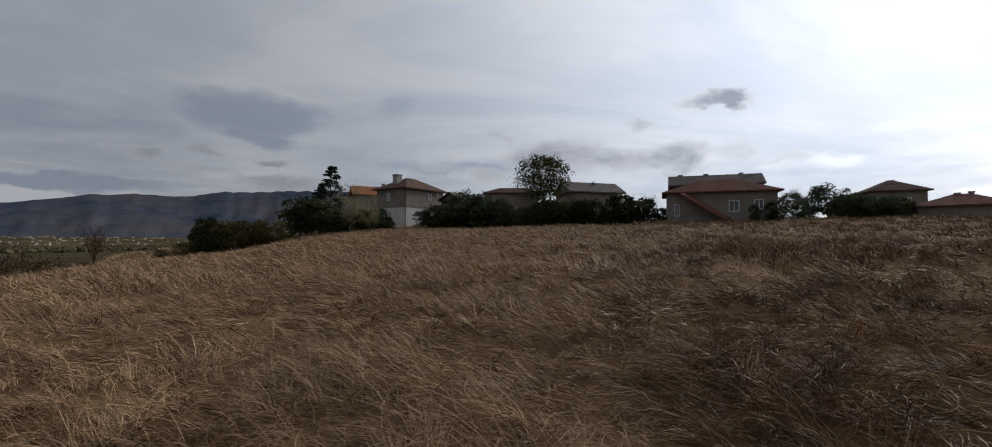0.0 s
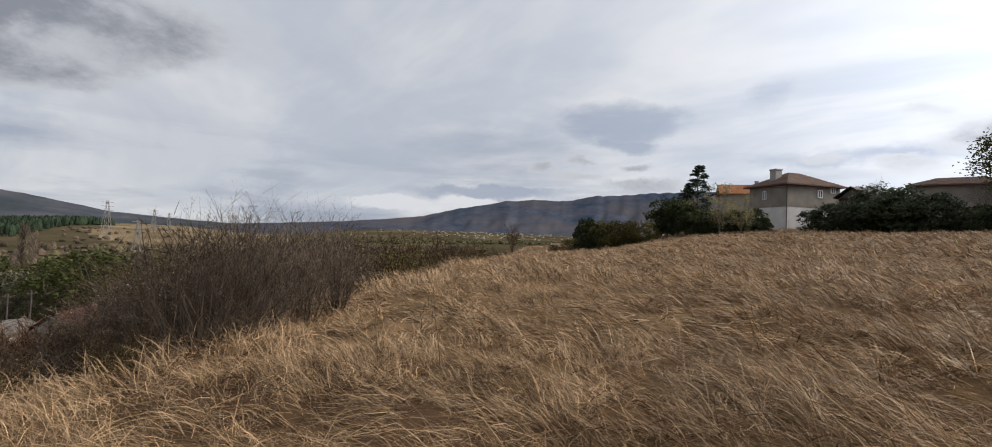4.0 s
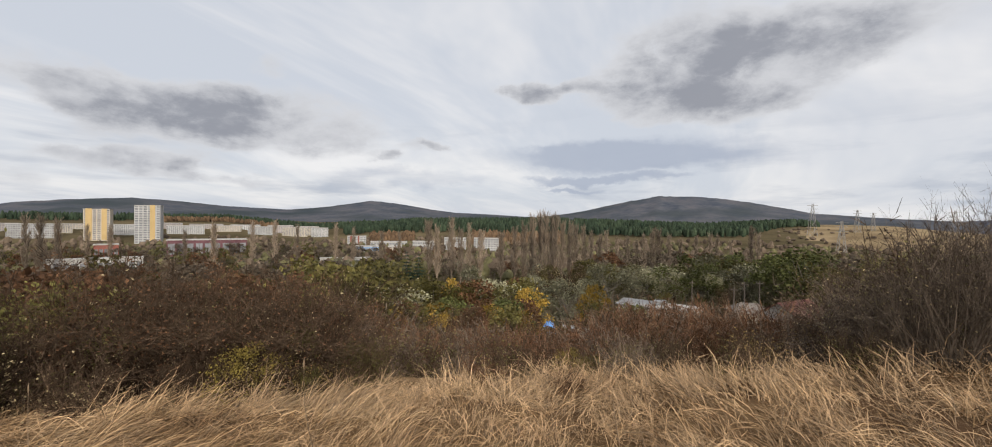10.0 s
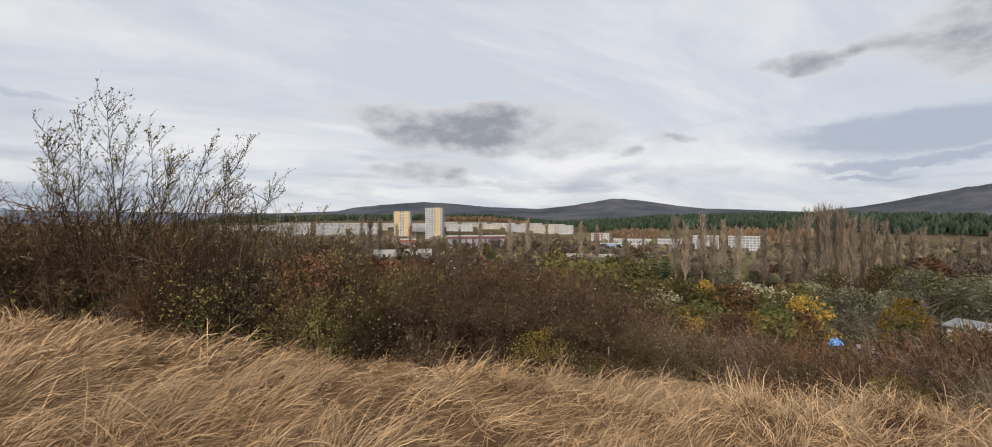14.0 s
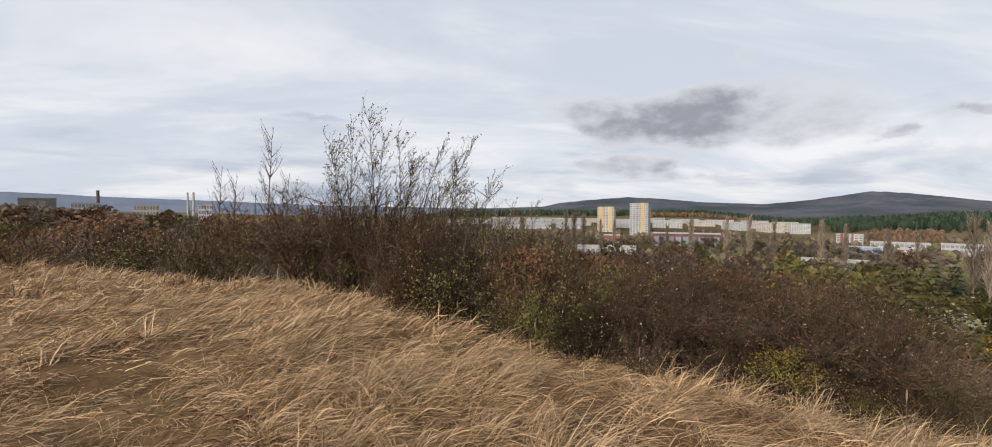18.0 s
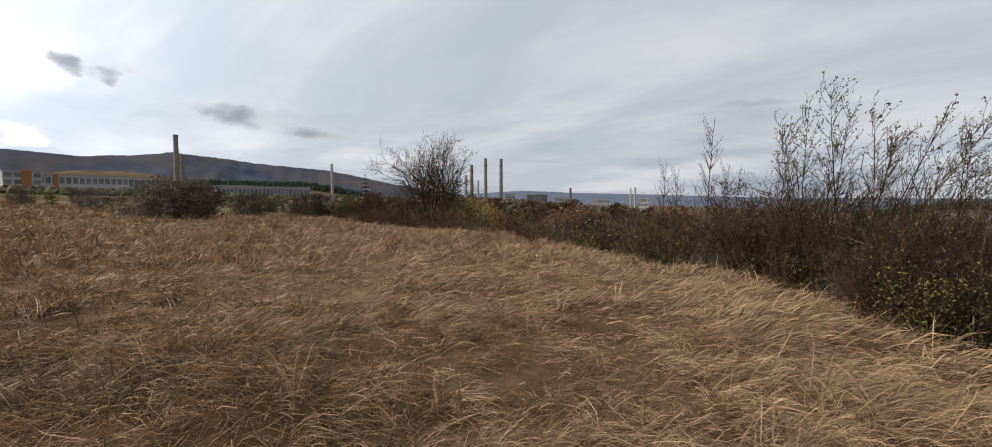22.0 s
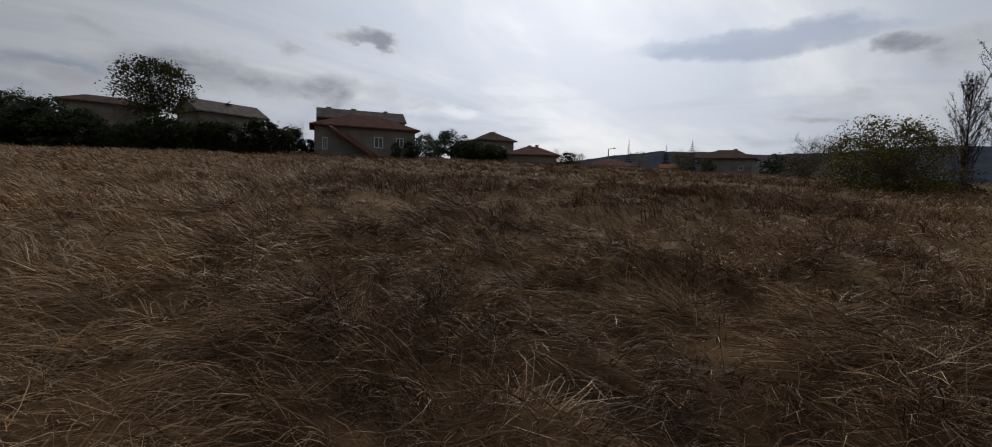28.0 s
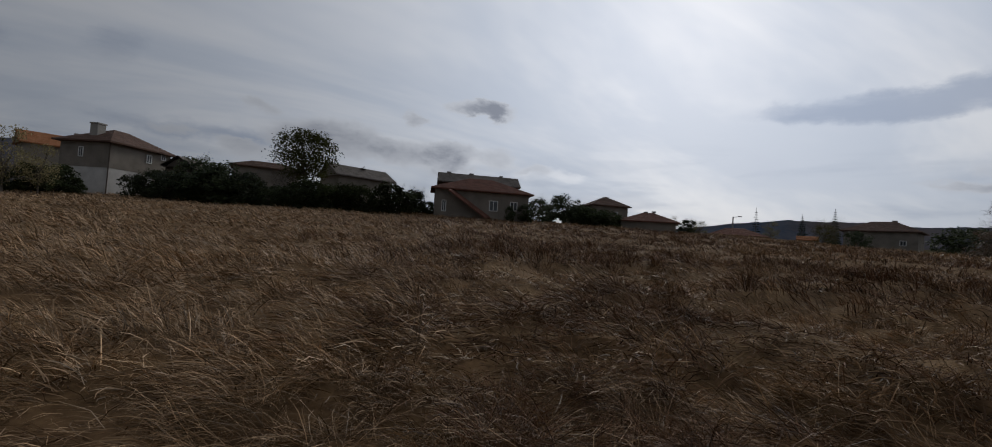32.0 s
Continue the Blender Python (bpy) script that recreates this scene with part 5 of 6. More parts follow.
def roof(parent, w, d, z, rise, over, mat, hip=True, ridge=0.0, name="roof", offset=(0, 0), thick=0.14):
    """A tiled roof with thickness; hip with a short ridge along x, or a gable along x. Tile courses run as low steps."""
    g = Geo()
    x0, y0 = w / 2 + over, d / 2 + over
    rx = ridge / 2 if hip else x0
    ox, oy = offset
    ev = [(-x0, -y0), (x0, -y0), (x0, y0), (-x0, y0)]
    rv = [(-rx, 0), (rx, 0)]
    slopes = (((0, 1), (0, 1)), ((1, 2), (1, 1)), ((2, 3), (1, 0)), ((3, 0), (0, 0)))
    courses = max(6, int(math.hypot(y0, rise) / 0.33))
    for (a, b), (c, e) in slopes:
        if not hip and a in (1, 3):
            continue
        A, B, C, E = (Vector((*ev[a], 0)), Vector((*ev[b], 0)), Vector((*rv[c], rise)), Vector((*rv[e], rise)))
        if (a, b) == (0, 1):
            C, E = Vector((*rv[0], rise)), Vector((*rv[1], rise))
        for k in range(courses):
            f0, f1 = k / courses, (k + 1) / courses
            p = [A.lerp(C, f0), B.lerp(E, f0), B.lerp(E, f1), A.lerp(C, f1)]
            up = Vector((0, 0, 0.035))
            q = [p[0] + up, p[1] + up, p[2], p[3]]
            g.add([v + Vector((ox, oy, z + thick)) for v in q] + [p[0] + Vector((ox, oy, z + thick)), p[1] + Vector((ox, oy, z + thick))], [(0, 1, 2, 3), (4, 5, 1, 0)])
    # eaves board
    for a, b in ((0, 1), (1, 2), (2, 3), (3, 0)):
        if not hip and a in (1, 3):
            continue
        A, B = Vector((*ev[a], z)), Vector((*ev[b], z))
        o = Vector((ox, oy, 0))
        g.add([A + o, B + o, B + o + Vector((0, 0, thick + 0.035)), A + o + Vector((0, 0, thick + 0.035))], [(0, 1, 2, 3)])
    g.add([(x + ox, y + oy, z) for x, y in ev], [(3, 2, 1, 0)])
    return part(name, g.weld(), mat, parent)


def window(parent, x, y, z, w, h, face):
    """A framed pane set proud of a wall; face: 0 front (-y), 1 right (+x), 2 back, 3 left."""
    fr = Geo()
    for b in ((-w / 2, -h / 2, -w / 2 + 0.09, h / 2), (w / 2 - 0.09, -h / 2, w / 2, h / 2), (-w / 2, h / 2 - 0.09, w / 2, h / 2), (-w / 2, -h / 2, w / 2, -h / 2 + 0.09), (-0.035, -h / 2, 0.035, h / 2)):
        fr.box(b[0], -0.06, b[1], b[2], 0.02, b[3])
    ob = part("window_frame", fr, FRAME, parent, "white window frame")
    ob.matrix_basis = pose(x, y, z, 0, 0, 90 * face)
    pane = Geo()
    pane.box(-w / 2 + 0.05, -0.02, -h / 2 + 0.05, w / 2 - 0.05, 0.01, h / 2 - 0.05)
    part("pane", pane, GLASS, ob, "dark glass pane")
    return ob


def chimney(parent, x, y, z0, z1, w, mat):
    g = Geo()
    g.box(x - w / 2, y - w / 2, z0, x + w / 2, y + w / 2, z1 - 0.15)
    g.box(x - w / 2 - 0.07, y - w / 2 - 0.07, z1 - 0.15, x + w / 2 + 0.07, y + w / 2 + 0.07, z1)
    part("chimney", g, mat, parent)


def walls(parent, w, d, z0, z1, mat, name="wall", offset=(0, 0), gable=0.0):
    g = Geo()
    ox, oy = offset
    g.box(ox - w / 2, oy - d / 2, z0, ox + w / 2, oy + d / 2, z1)
    if gable:
        for s in (-1, 1):
            x = ox + s * w / 2
            g.add([(x, oy - d / 2, z1), (x, oy + d / 2, z1), (x, oy, z1 + gable), (x - s * 0.25, oy - d / 2, z1), (x - s * 0.25, oy + d / 2, z1), (x - s * 0.25, oy, z1 + gable)], [(0, 1, 2), (3, 5, 4)])
    return part(name, g, mat, parent)


def up(d, el):
    return 1.6 + d * math.tan(radians(el))


def house(az, d, turn, label):
    """An empty at the foot of a house; turn: degrees by which its front is turned from facing the field."""
    x, y, z = spot(az, d)
    return empty("house", pose(x, y, z - 0.1, 0, 0, az + turn), label, "house", "houses beyond the field"), z - 0.1


# the tall plastered house with a whitewashed ground floor
h, z = house(10.4, 72.6, 45, "two-storey grey house with whitewashed ground floor and hip roof")
eave, top = up(68, 6.55) - z, up(71.5, 7.75) - z
walls(h, 8.0, 6.0, 0, 2.9, WHITEWASH, "ground_floor")
walls(h, 8.06, 6.06, 2.9, eave, PLASTER, "upper_floor")
roof(h, 8.06, 6.06, eave, top - eave, 0.55, ROOF_BROWN, True, 1.6)
chimney(h, -2.6, 0.2, eave, top + 0.45, 0.95, CONCRETE)
chimney(h, 1.6, 1.4, eave, top + 0.25, 0.55, CONCRETE)
for x, zz, w, hh in ((0.9, 4.7, 0.75, 1.0), (2.9, 5.3, 0.7, 0.8), (0.8, 1.5, 1.2, 0.9)):
    window(h, x, -3.06, zz, w, hh, 0)
window(h, -4.06, 0.4, 4.5, 0.6, 1.1, 3)
pipe = Geo()
pipe.tube((-4.12, -3.12, 0), (-4.12, -3.12, eave), 0.06, 0.06, 6)
part("downpipe", pipe, DARKWOOD, h)

# the large house with a dormer storey and a sloping stair roof
h, z = house(-25.4, 67, 6, "large grey house with red hip roof and brown attic storey")
eave, apex = up(64, 5.7) - z, up(66, 7.2) - z
walls(h, 12.4, 6.4, 0, eave, PLASTER)
roof(h, 12.4, 6.4, eave, apex - eave, 0.6, ROOF_RED, True, 3.0)
walls(h, 10.8, 4.6, eave - 0.2, up(69, 6.5) - z, ROOF_BROWN, "attic_storey", (0, 4.0))
roof(h, 10.8, 4.6, up(69, 6.5) - z, up(71, 7.55) - up(69, 6.5), 0.5, ROOF_GREY, False, 0, "attic_roof", (0, 4.0))
for x, w in ((-4.3, 0.5), (-1.0, 0.5), (3.4, 0.4)):
    chimney(h, x, 4.2, up(69, 6.6) - z, up(70.5, 7.85) - z, w, CONCRETE)
window(h, 1.5, -3.2, eave * 0.52, 1.15, 1.4, 0)
window(h, 4.2, -3.2, eave * 0.56, 1.0, 1.2, 0)
window(h, -5.0, -3.2, eave * 0.4, 0.6, 1.5, 0)
g = Geo()
g.add([(-4.6, -4.7, eave * 0.97), (-3.9, -3.3, eave * 1.02), (1.2, -3.3, 0.35), (0.4, -4.7, 0.2), (-4.6, -4.7, eave * 0.97 - 0.2), (-3.9, -3.3, eave * 1.02 - 0.2), (1.2, -3.3, 0.15), (0.4, -4.7, 0.0)], [(0, 3, 2, 1), (4, 5, 6, 7), (0, 4, 7, 3), (1, 2, 6, 5), (0, 1, 5, 4), (3, 7, 6, 2)])
part("stair_roof", g, ROOF_RED, h, "long sloping red roof over a stair")

# smaller houses along the rise
h, z = house(-40.2, 88, 20, "plain two-storey house with a brown hip roof")
eave, apex = up(84, 5.05) - z, up(88, 5.95) - z
walls(h, 6.4, 5.6, 0, eave, PLASTER)
roof(h, 6.4, 5.6, eave, apex - eave, 0.5, ROOF_BROWN, True, 0.4)
chimney(h, 0.5, 0.6, eave, apex + 0.2, 0.45, CONCRETE)
window(h, 1.2, -2.8, eave - 1.2, 0.45, 0.7, 0)
walls(h, 4.0, 4.0, 0, eave - 1.4, PLASTER, "side_wing", (-5.0, 0.6))
roof(h, 4.0, 4.0, eave - 1.4, 0.9, 0.3, ROOF_BROWN, True, 0.5, "side_roof", (-5.0, 0.6))

h, z = house(-45.0, 78, 0, "low house with a red hip roof and two chimneys")
eave, apex = up(76, 3.35) - z, up(78, 4.35) - z
walls(h, 7.8, 6.0, 0, eave, PLASTER)
roof(h, 7.8, 6.0, eave, apex - eave, 0.5, ROOF_RED, True, 1.4)
chimney(h, -0.4, 0.3, eave, apex + 0.3, 0.5, CONCRETE)
chimney(h, 0.8, 0.3, eave, apex + 0.4, 0.5, CONCRETE)

h, z = house(-11.2, 74, 28, "grey gable-roofed house behind dark bushes")
eave, apex = up(71, 6.1) - z, up(74, 7.2) - z
walls(h, 8.4, 5.6, 0, eave, PLASTER, gable=apex - eave)
roof(h, 8.4, 5.6, eave, apex - eave, 0.5, ROOF_GREY, False)
window(h, -4.2, 0, eave * 0.62, 0.8, 1.1, 3)
window(h, 1.5, -2.8, eave * 0.6, 0.8, 1.0, 0)
g = Geo()
g.tube((0, -0.6, apex - 0.2), (0.8, -0.6, apex + 0.35), 0.05, 0.05, 5)
g.box(0.3, -0.9, apex - 0.1, 0.9, -0.3, apex + 0.02)
part("solar_heater", g, DARKWOOD, h)
walls(h, 2.4, 1.6, eave * 0.42, eave * 0.5, CONCRETE, "balcony", (-5.2, -1.6))

h, z = house(-2.0, 80, 0, "wide old house with a low brown roof")
eave, apex = up(77, 6.1) - z, up(79, 6.75) - z
walls(h, 8.8, 5.4, 0, eave, PLASTER)
roof(h, 8.8, 5.4, eave, apex - eave, 0.5, ROOF_BROWN, True, 4.0)
window(h, -1.8, -2.7, eave * 0.6, 0.8, 1.0, 0)

h, z = house(-66.6, 110, -10, "low house with a wide dark hip roof")
eave, apex = up(107, 3.35) - z, up(110, 4.25) - z
walls(h, 10.2, 7, 0, eave, PLASTER)
roof(h, 10.2, 7, eave, apex - eave, 0.6, ROOF_BROWN, True, 3.4)
chimney(h, 1.5, 0.4, eave, apex + 0.35, 0.55, CONCRETE)
window(h, 3.2, -3.5, eave * 0.5, 0.9, 0.9, 0)

h, z = house(-54.2, 104, 8, "low house with an orange-red tiled roof")
eave, apex = up(101, 2.35) - z, up(104, 3.15) - z
walls(h, 9.4, 6, 0, max(eave, 0.6), PLASTER)
roof(h, 9.4, 6, max(eave, 0.6), 1.5, 0.5, ROOF_RED, True, 3.0)

h, z = house(-60.6, 96, 0, "small outbuilding with a pale orange roof")
walls(h, 2.6, 2.4, 0, 0.9, PLASTER)
roof(h, 2.6, 2.4, 0.9, 0.7, 0.3, ROOF_ORANGE, False)

h, z = house(15.2, 96, 8, "house with a bright orange tiled roof")
eave, apex = up(93, 5.6) - z, up(96, 6.55) - z
walls(h, 6.6, 5.5, 0, eave, PLASTER)
roof(h, 6.6, 5.5, eave, apex - eave, 0.4, ROOF_ORANGE, False)
chimney(h, 2.7, 0, eave, apex + 0.8, 0.5, CONCRETE)

h, z = house(4.9, 64, 62, "old dark timber barn with a low gable roof")
eave, apex = up(63, 5.05) - z, up(64, 5.95) - z
walls(h, 3.6, 2.6, 0, eave, DARKWOOD, gable=apex - eave)
roof(h, 3.6, 2.6, eave, apex - eave, 0.35, ROOF_GREY, False)

x, y, z = spot(23.9, 72)
h = empty("shed", pose(x, y, z - 0.1, 0, 0, 55), "small whitewashed shed with a dark gable roof", "shed")
eave, apex = up(72, 1.15) - z, up(72, 1.65) - z
walls(h, 3.0, 2.4, 0, max(eave, 1.3), WHITEWASH, gable=0.5)
roof(h, 3.0, 2.4, max(eave, 1.3), 0.5, 0.15, ROOF_GREY, False)


# ---- trees and bushes about the houses ----
DARKBUSH = [kind("bush", "dense dark evergreen bush by the houses", "bush", 4.0, crown_tree(s, 4.0, 0.4, 2.1, 66, 46, 0.15, 1.05, 0.05, 0.25), BARK, LEAF_DARK, "garden bushes", "foliage", "branchwork") for s in (81, 82)]
OLIVEBUSH = kind("bush", "broad dark olive-green bush on the brow", "bush", 4.0, crown_tree(87, 4.0, 0.4, 2.3, 70, 46, 0.12, 1.05, 0.05, 0.25), BARK, LEAF_OLIVE, "brow bushes", "foliage", "branchwork")
AUTUMN = kind("tree", "garden tree half bare with yellow-brown leaves", "tree", 7.0, crown_tree(83, 7, 1.2, 2.9, 46, 36, 0.11, 1.0, 0.12), BARK, LEAF_FADED, "garden trees", "crown", "trunk")
ROUND = kind("tree", "tall round-headed tree with thinning green leaves", "tree", 9.0, crown_tree(84, 9, 3.4, 2.9, 150, 42, 0.11, 0.98, 0.40), BARK, LEAF_GREEN, "garden trees", "crown", "trunk")
BAREGARDEN = kind("tree", "bare garden tree with fine dark twigs", "tree", 6.0, bare_tree(85, 6, 1.0, 6, 0.8, 3, 2, 60, 0.06, 0.1, 0.14), BARK, LEAF_OLIVE, "garden trees", "foliage", "branchwork")
YELLOWBUSH = kind("bush", "tall loose bush with yellow-green leaves", "bush", 5.0, crown_tree(86, 5.0, 0.4, 2.7, 72, 70, 0.075, 1.05, 0.06, 0.25), BARK, leafmat("yellow_green_leaves", (0.075, 0.068, 0.016), (0.19, 0.165, 0.045)), "garden bushes", "foliage", "branchwork")


def stand(kind_of, az, d, el, wide=1.0, factor=1.0):
    x, y, z = spot(az, d)
    return kind_of.put(x, y, (up(d, el) - z) * factor, wide, az * 11 % 360)


for az, d, el, wide in ((21.5, 62, 4.2, 0.9), (14.2, 62, 4.3, 0.9), (12.9, 62, 3.5, 0.8), (8.6, 61, 3.2, 1.0), (4.2, 58, 4.4, 1.2), (1.6, 58, 5.6, 1.0), (0.0, 57, 5.5, 1.0), (-1.6, 58, 5.3, 1.0), (-3.6, 59, 4.6, 1.1), (-5.6, 59, 4.3, 1.1), (-8.0, 60, 4.3, 1.0), (-11.4, 59, 5.0, 1.0), (-13.2, 60, 4.6, 1.0), (-16.2, 62, 4.6, 1.1), (-33.6, 70, 5.3, 0.9), (-35.4, 72, 5.5, 0.9), (-29.0, 62.5, 4.6, 0.5), (-37.6, 76, 4.2, 1.2), (-39.6, 76, 4.3, 1.3), (-41.6, 78, 4.2, 1.2), (-49.2, 84, 3.9, 0.9), (-64.6, 98, 3.4, 0.9), (-72, 96, 3.2, 1.3), (2.9, 57, 5.2, 1.0), (-6.8, 58, 4.8, 1.1), (16.2, 61, 3.2, 1.2), (18.4, 61, 3.2, 1.2)):
    stand(DARKBUSH[int(az * 7) % 2], az, d, el + 0.1 + 0.8 * math.sin(az * 5.3), wide * 1.3)
for az, d, el, wide in ((22.6, 64, 5.2, 0.9), (19.0, 60, 4.4, 1.2), (15.6, 60, 4.2, 1.1), (7.4, 60, 4.2, 0.9), (6.0, 58, 4.8, 1.2), (3.8, 60, 6.9, 0.9), (2.2, 60, 6.2, 0.9), (-2.4, 56, 4.0, 1.2), (-4.6, 56, 3.8, 1.0), (-31.0, 64, 4.6, 0.9), (-32.4, 66, 4.9, 0.9), (-10.2, 58, 4.9, 1.0), (-14.8, 62, 5.6, 1.0), (-17.4, 64, 5.0, 1.1), (-19.4, 66, 4.4, 1.1), (-38.6, 74, 4.6, 1.4), (-40.6, 75, 4.6, 1.4)):
    stand(DARKBUSH[int(az * 5) % 2], az, d, el + 0.2 + 0.5 * math.sin(az * 7.9), wide * 1.15)
for az, d, el, wide in ((17.3, 58.5, 7.0, 0.8), (20.6, 63, 5.2, 1.1), (15.2, 58.5, 5.8, 0.8), (6.0, 60, 4.9, 1.0), (-17.0, 66, 5.2, 0.8), (-47.9, 92, 4.3, 0.9), (-57.6, 118, 4.2, 0.9)):
    stand(AUTUMN, az, d, el, wide)
stand(ROUND, -5.6, 65, 10.9, 1.25)
for az, d, el, wide in ((4.0, 72, 7.2, 0.8), (-3.4, 62, 7.0, 0.7), (-15.4, 68, 6.6, 0.9), (-18.3, 69, 6.2, 0.9), (-32.5, 76, 6.2, 0.9), (-36.4, 78, 5.9, 0.9), (-73.8, 62, 6.2, 1.0), (-75.6, 60, 5.8, 1.0), (-50.2, 110, 4.2, 0.9), (-62.4, 120, 4.9, 0.9)):
    stand(BAREGARDEN, az, d, el, wide)
for az, d, el, wide in ((-79.4, 44, 7.3, 1.1), (-82.0, 45, 5.4, 1.1), (-77.0, 46, 5.8, 1.0), (-80.6, 44, 6.4, 1.0), (-61.9, 92, 4.0, 1.0), (-50.6, 98, 3.9, 0.9)):
    stand(YELLOWBUSH, az, d, el, wide)
for az, d, el, wide in ((-60.4, 130, 4.9, 1.0), (-63.1, 132, 5.45, 0.95), (-66.9, 125, 4.2, 0.7), (-125.4, 92, 3.4, 1.1)):
    stand(FIR[int(az) % 2], az, d, el, wide, 1.0)


def pine(seed, height=9.0, radius=2.3, boughs=52, per=60):
    """An irregular pine: flat tufts of needles on boughs that shorten towards the top."""
    rng = random.Random(seed)
    wood, green = Geo(), Geo()
    wood.tube((0, 0, -0.1), (0.1, 0, height * 0.97), 0.17, 0.03, 6)
    for k in range(boughs):
        f = (k + rng.random()) / boughs
        r = radius * (1 - f) ** 0.7 * rng.uniform(0.45, 1.1) + 0.1
        a = 2.4 * k + rng.uniform(-0.5, 0.5)
        c = Vector((math.cos(a) * r, math.sin(a) * r, height * (0.12 + 0.85 * f) + 0.1 * r))
        wood.tube((0.05, 0, c.z - 0.3), c, 0.04, 0.015)
        size = 0.3 + 0.5 * (1 - f) * rng.uniform(0.7, 1.2)
        for _ in range(per):
            g = jit(rng, 1).normalized() * size * rng.random() ** 0.4
            green.leaf(c.lerp(Vector((0, 0, c.z)), 0.5 * rng.random()) + Vector((g.x, g.y, g.z * 0.5)), 0.13 * rng.uniform(0.6, 1.3), rng)
    return wood, green


CEDAR = kind("pine", "tall dark irregular pine beside the house", "tree", 9.0, pine(64), BARK, NEEDLE, "firs", "needles", "trunk")
stand(CEDAR, 19.5, 66, 8.9, 1.35)
stand(CEDAR, 20.6, 67, 6.8, 1.3)
stand(DARKBUSH[0], 31.9, 57, 2.8, 0.75)
stand(DARKBUSH[1], 30.9, 57, 2.6, 0.7)
for az, d, el, wide in ((-56.3, 132, 5.5, 1.0), (-132.3, 52, 4.5, 0.9)):
    stand(SPRUCE_THIN, az, d, el, wide, 1.0)
for az, d, el, wide in ((26.0, 58, 2.7, 1.2), (28.0, 58, 2.6, 1.2), (30.2, 58, 2.6, 1.2), (24.4, 60, 1.8, 1.0), (33.6, 57, 0.2, 1.3), (35.6, 56, -0.6, 1.2)):
    stand(OLIVEBUSH, az, d, el, wide * 1.2)
for az, d, el, wide in ((40.6, 50, 2.2, 0.9),):
    stand(LEAFY["bare"][0], az, d, el, wide)
# big bare tree at the end of the hedge
OAK = kind("tree", "broad spreading tree almost bare of leaves", "tree", 9.0, bare_tree(88, 9.0, 1.6, 11, 0.85, 3, 2, 2600, 0.06, 0.2, 0.12), TWIG, LEAF_GOLD, "", "foliage", "branchwork")
stand(OAK, -133.6, 46, 8.6, 0.9, 1.05)
# pair of tall poplars in leaf
def plume(seed, height=17.0, limbs_no=46, half=0.155, leaf=0.1):
    """A tall poplar: steep curved limbs from low on the trunk fill a long oval, leafy towards their tips, with gaps between."""
    rng = random.Random(seed)
    wood, green = Geo(), Geo()
    wood.tube((0, 0, -0.2), (0.1, 0, height * 0.6), height * 0.014, height * 0.006, 7)
    wood.tube((0.1, 0, height * 0.6), (0.15, 0.1, height * 0.97), height * 0.006, height * 0.001, 5)
    for k in range(limbs_no):
        f0 = 0.06 + 0.80 * (k + rng.random()) / limbs_no
        f1 = min(f0 + rng.uniform(0.2, 0.4) * (1.1 - 0.6 * f0), 0.995)
        a = 2.4 * k + rng.uniform(-0.4, 0.4)
        env = half * height * math.sqrt(max(0.0, 1 - ((f1 - 0.62) / 0.42) ** 2)) * rng.uniform(0.35, 1.05)
        o = Vector((math.cos(a), math.sin(a), 0))
        p = Vector((0.05, 0, f0 * height))
        for m in range(6):
            g = (m + 1) / 6
            q = Vector((0.05, 0, height * (f0 + (f1 - f0) * g))) + o * env * g ** 0.7 + jit(rng, 0.06)
            wood.tube(p, q, height * 0.0026 * (1.1 - g) + 0.008, height * 0.0026 * (1.1 - g) + 0.006)
            for _ in range(4):
                t = p.lerp(q, rng.random())
                u = t + ((q - p).normalized() + jit(rng, 0.35) + Vector((0, 0, 0.25))).normalized() * height * rng.uniform(0.025, 0.06)
                wood.blade(t, u, 0.03, rng)
                for _ in range(6 if m > 1 else 2):
                    green.leaf(t.lerp(u, rng.uniform(0.2, 1.1)) + jit(rng, 0.07), leaf * rng.uniform(0.6, 1.3), rng)
            p = q
    return wood, green


TALL = kind("poplar", "tall slender poplar with sparse brown leaves", "tree", 17.0, plume(91, 17.0, 84, 0.18, 0.085), TWIG, leafmat("brown_leaves", (0.06, 0.05, 0.03), (0.15, 0.12, 0.075)), "", "foliage", "branchwork")
stand(TALL, -87.6, 54, 16.5, 1.0)
stand(TALL, -84.8, 57, 10.6, 0.9)
# bushes along the brow of the field
BROWNBUSH = kind("bush", "dense leafless dark brown bush in the grass", "bush", 3.0, crown_tree(93, 3.0, 0.3, 1.9, 66, 44, 0.085, 1.05, 0.05, 0.25), BARK, leafmat("brown_twig_mass", (0.045, 0.032, 0.022), (0.11, 0.08, 0.055)), "brow bushes", "foliage", "branchwork")
for az, d, el, wide in ((-106.6, 44, 3.0, 1.3), (-108.6, 44, 2.2, 1.2), (-104.6, 45, 2.4, 1.2), (-100.4, 66, 1.6, 1.2), (-95.6, 72, 1.4, 1.3), (-113.6, 64, 1.2, 1.4), (-119.4, 62, 1.2, 1.4), (-84.4, 48, 2.6, 1.2), (-73.0, 64, 3.8, 1.3)):
    stand(BROWNBUSH, az, d, el, wide)
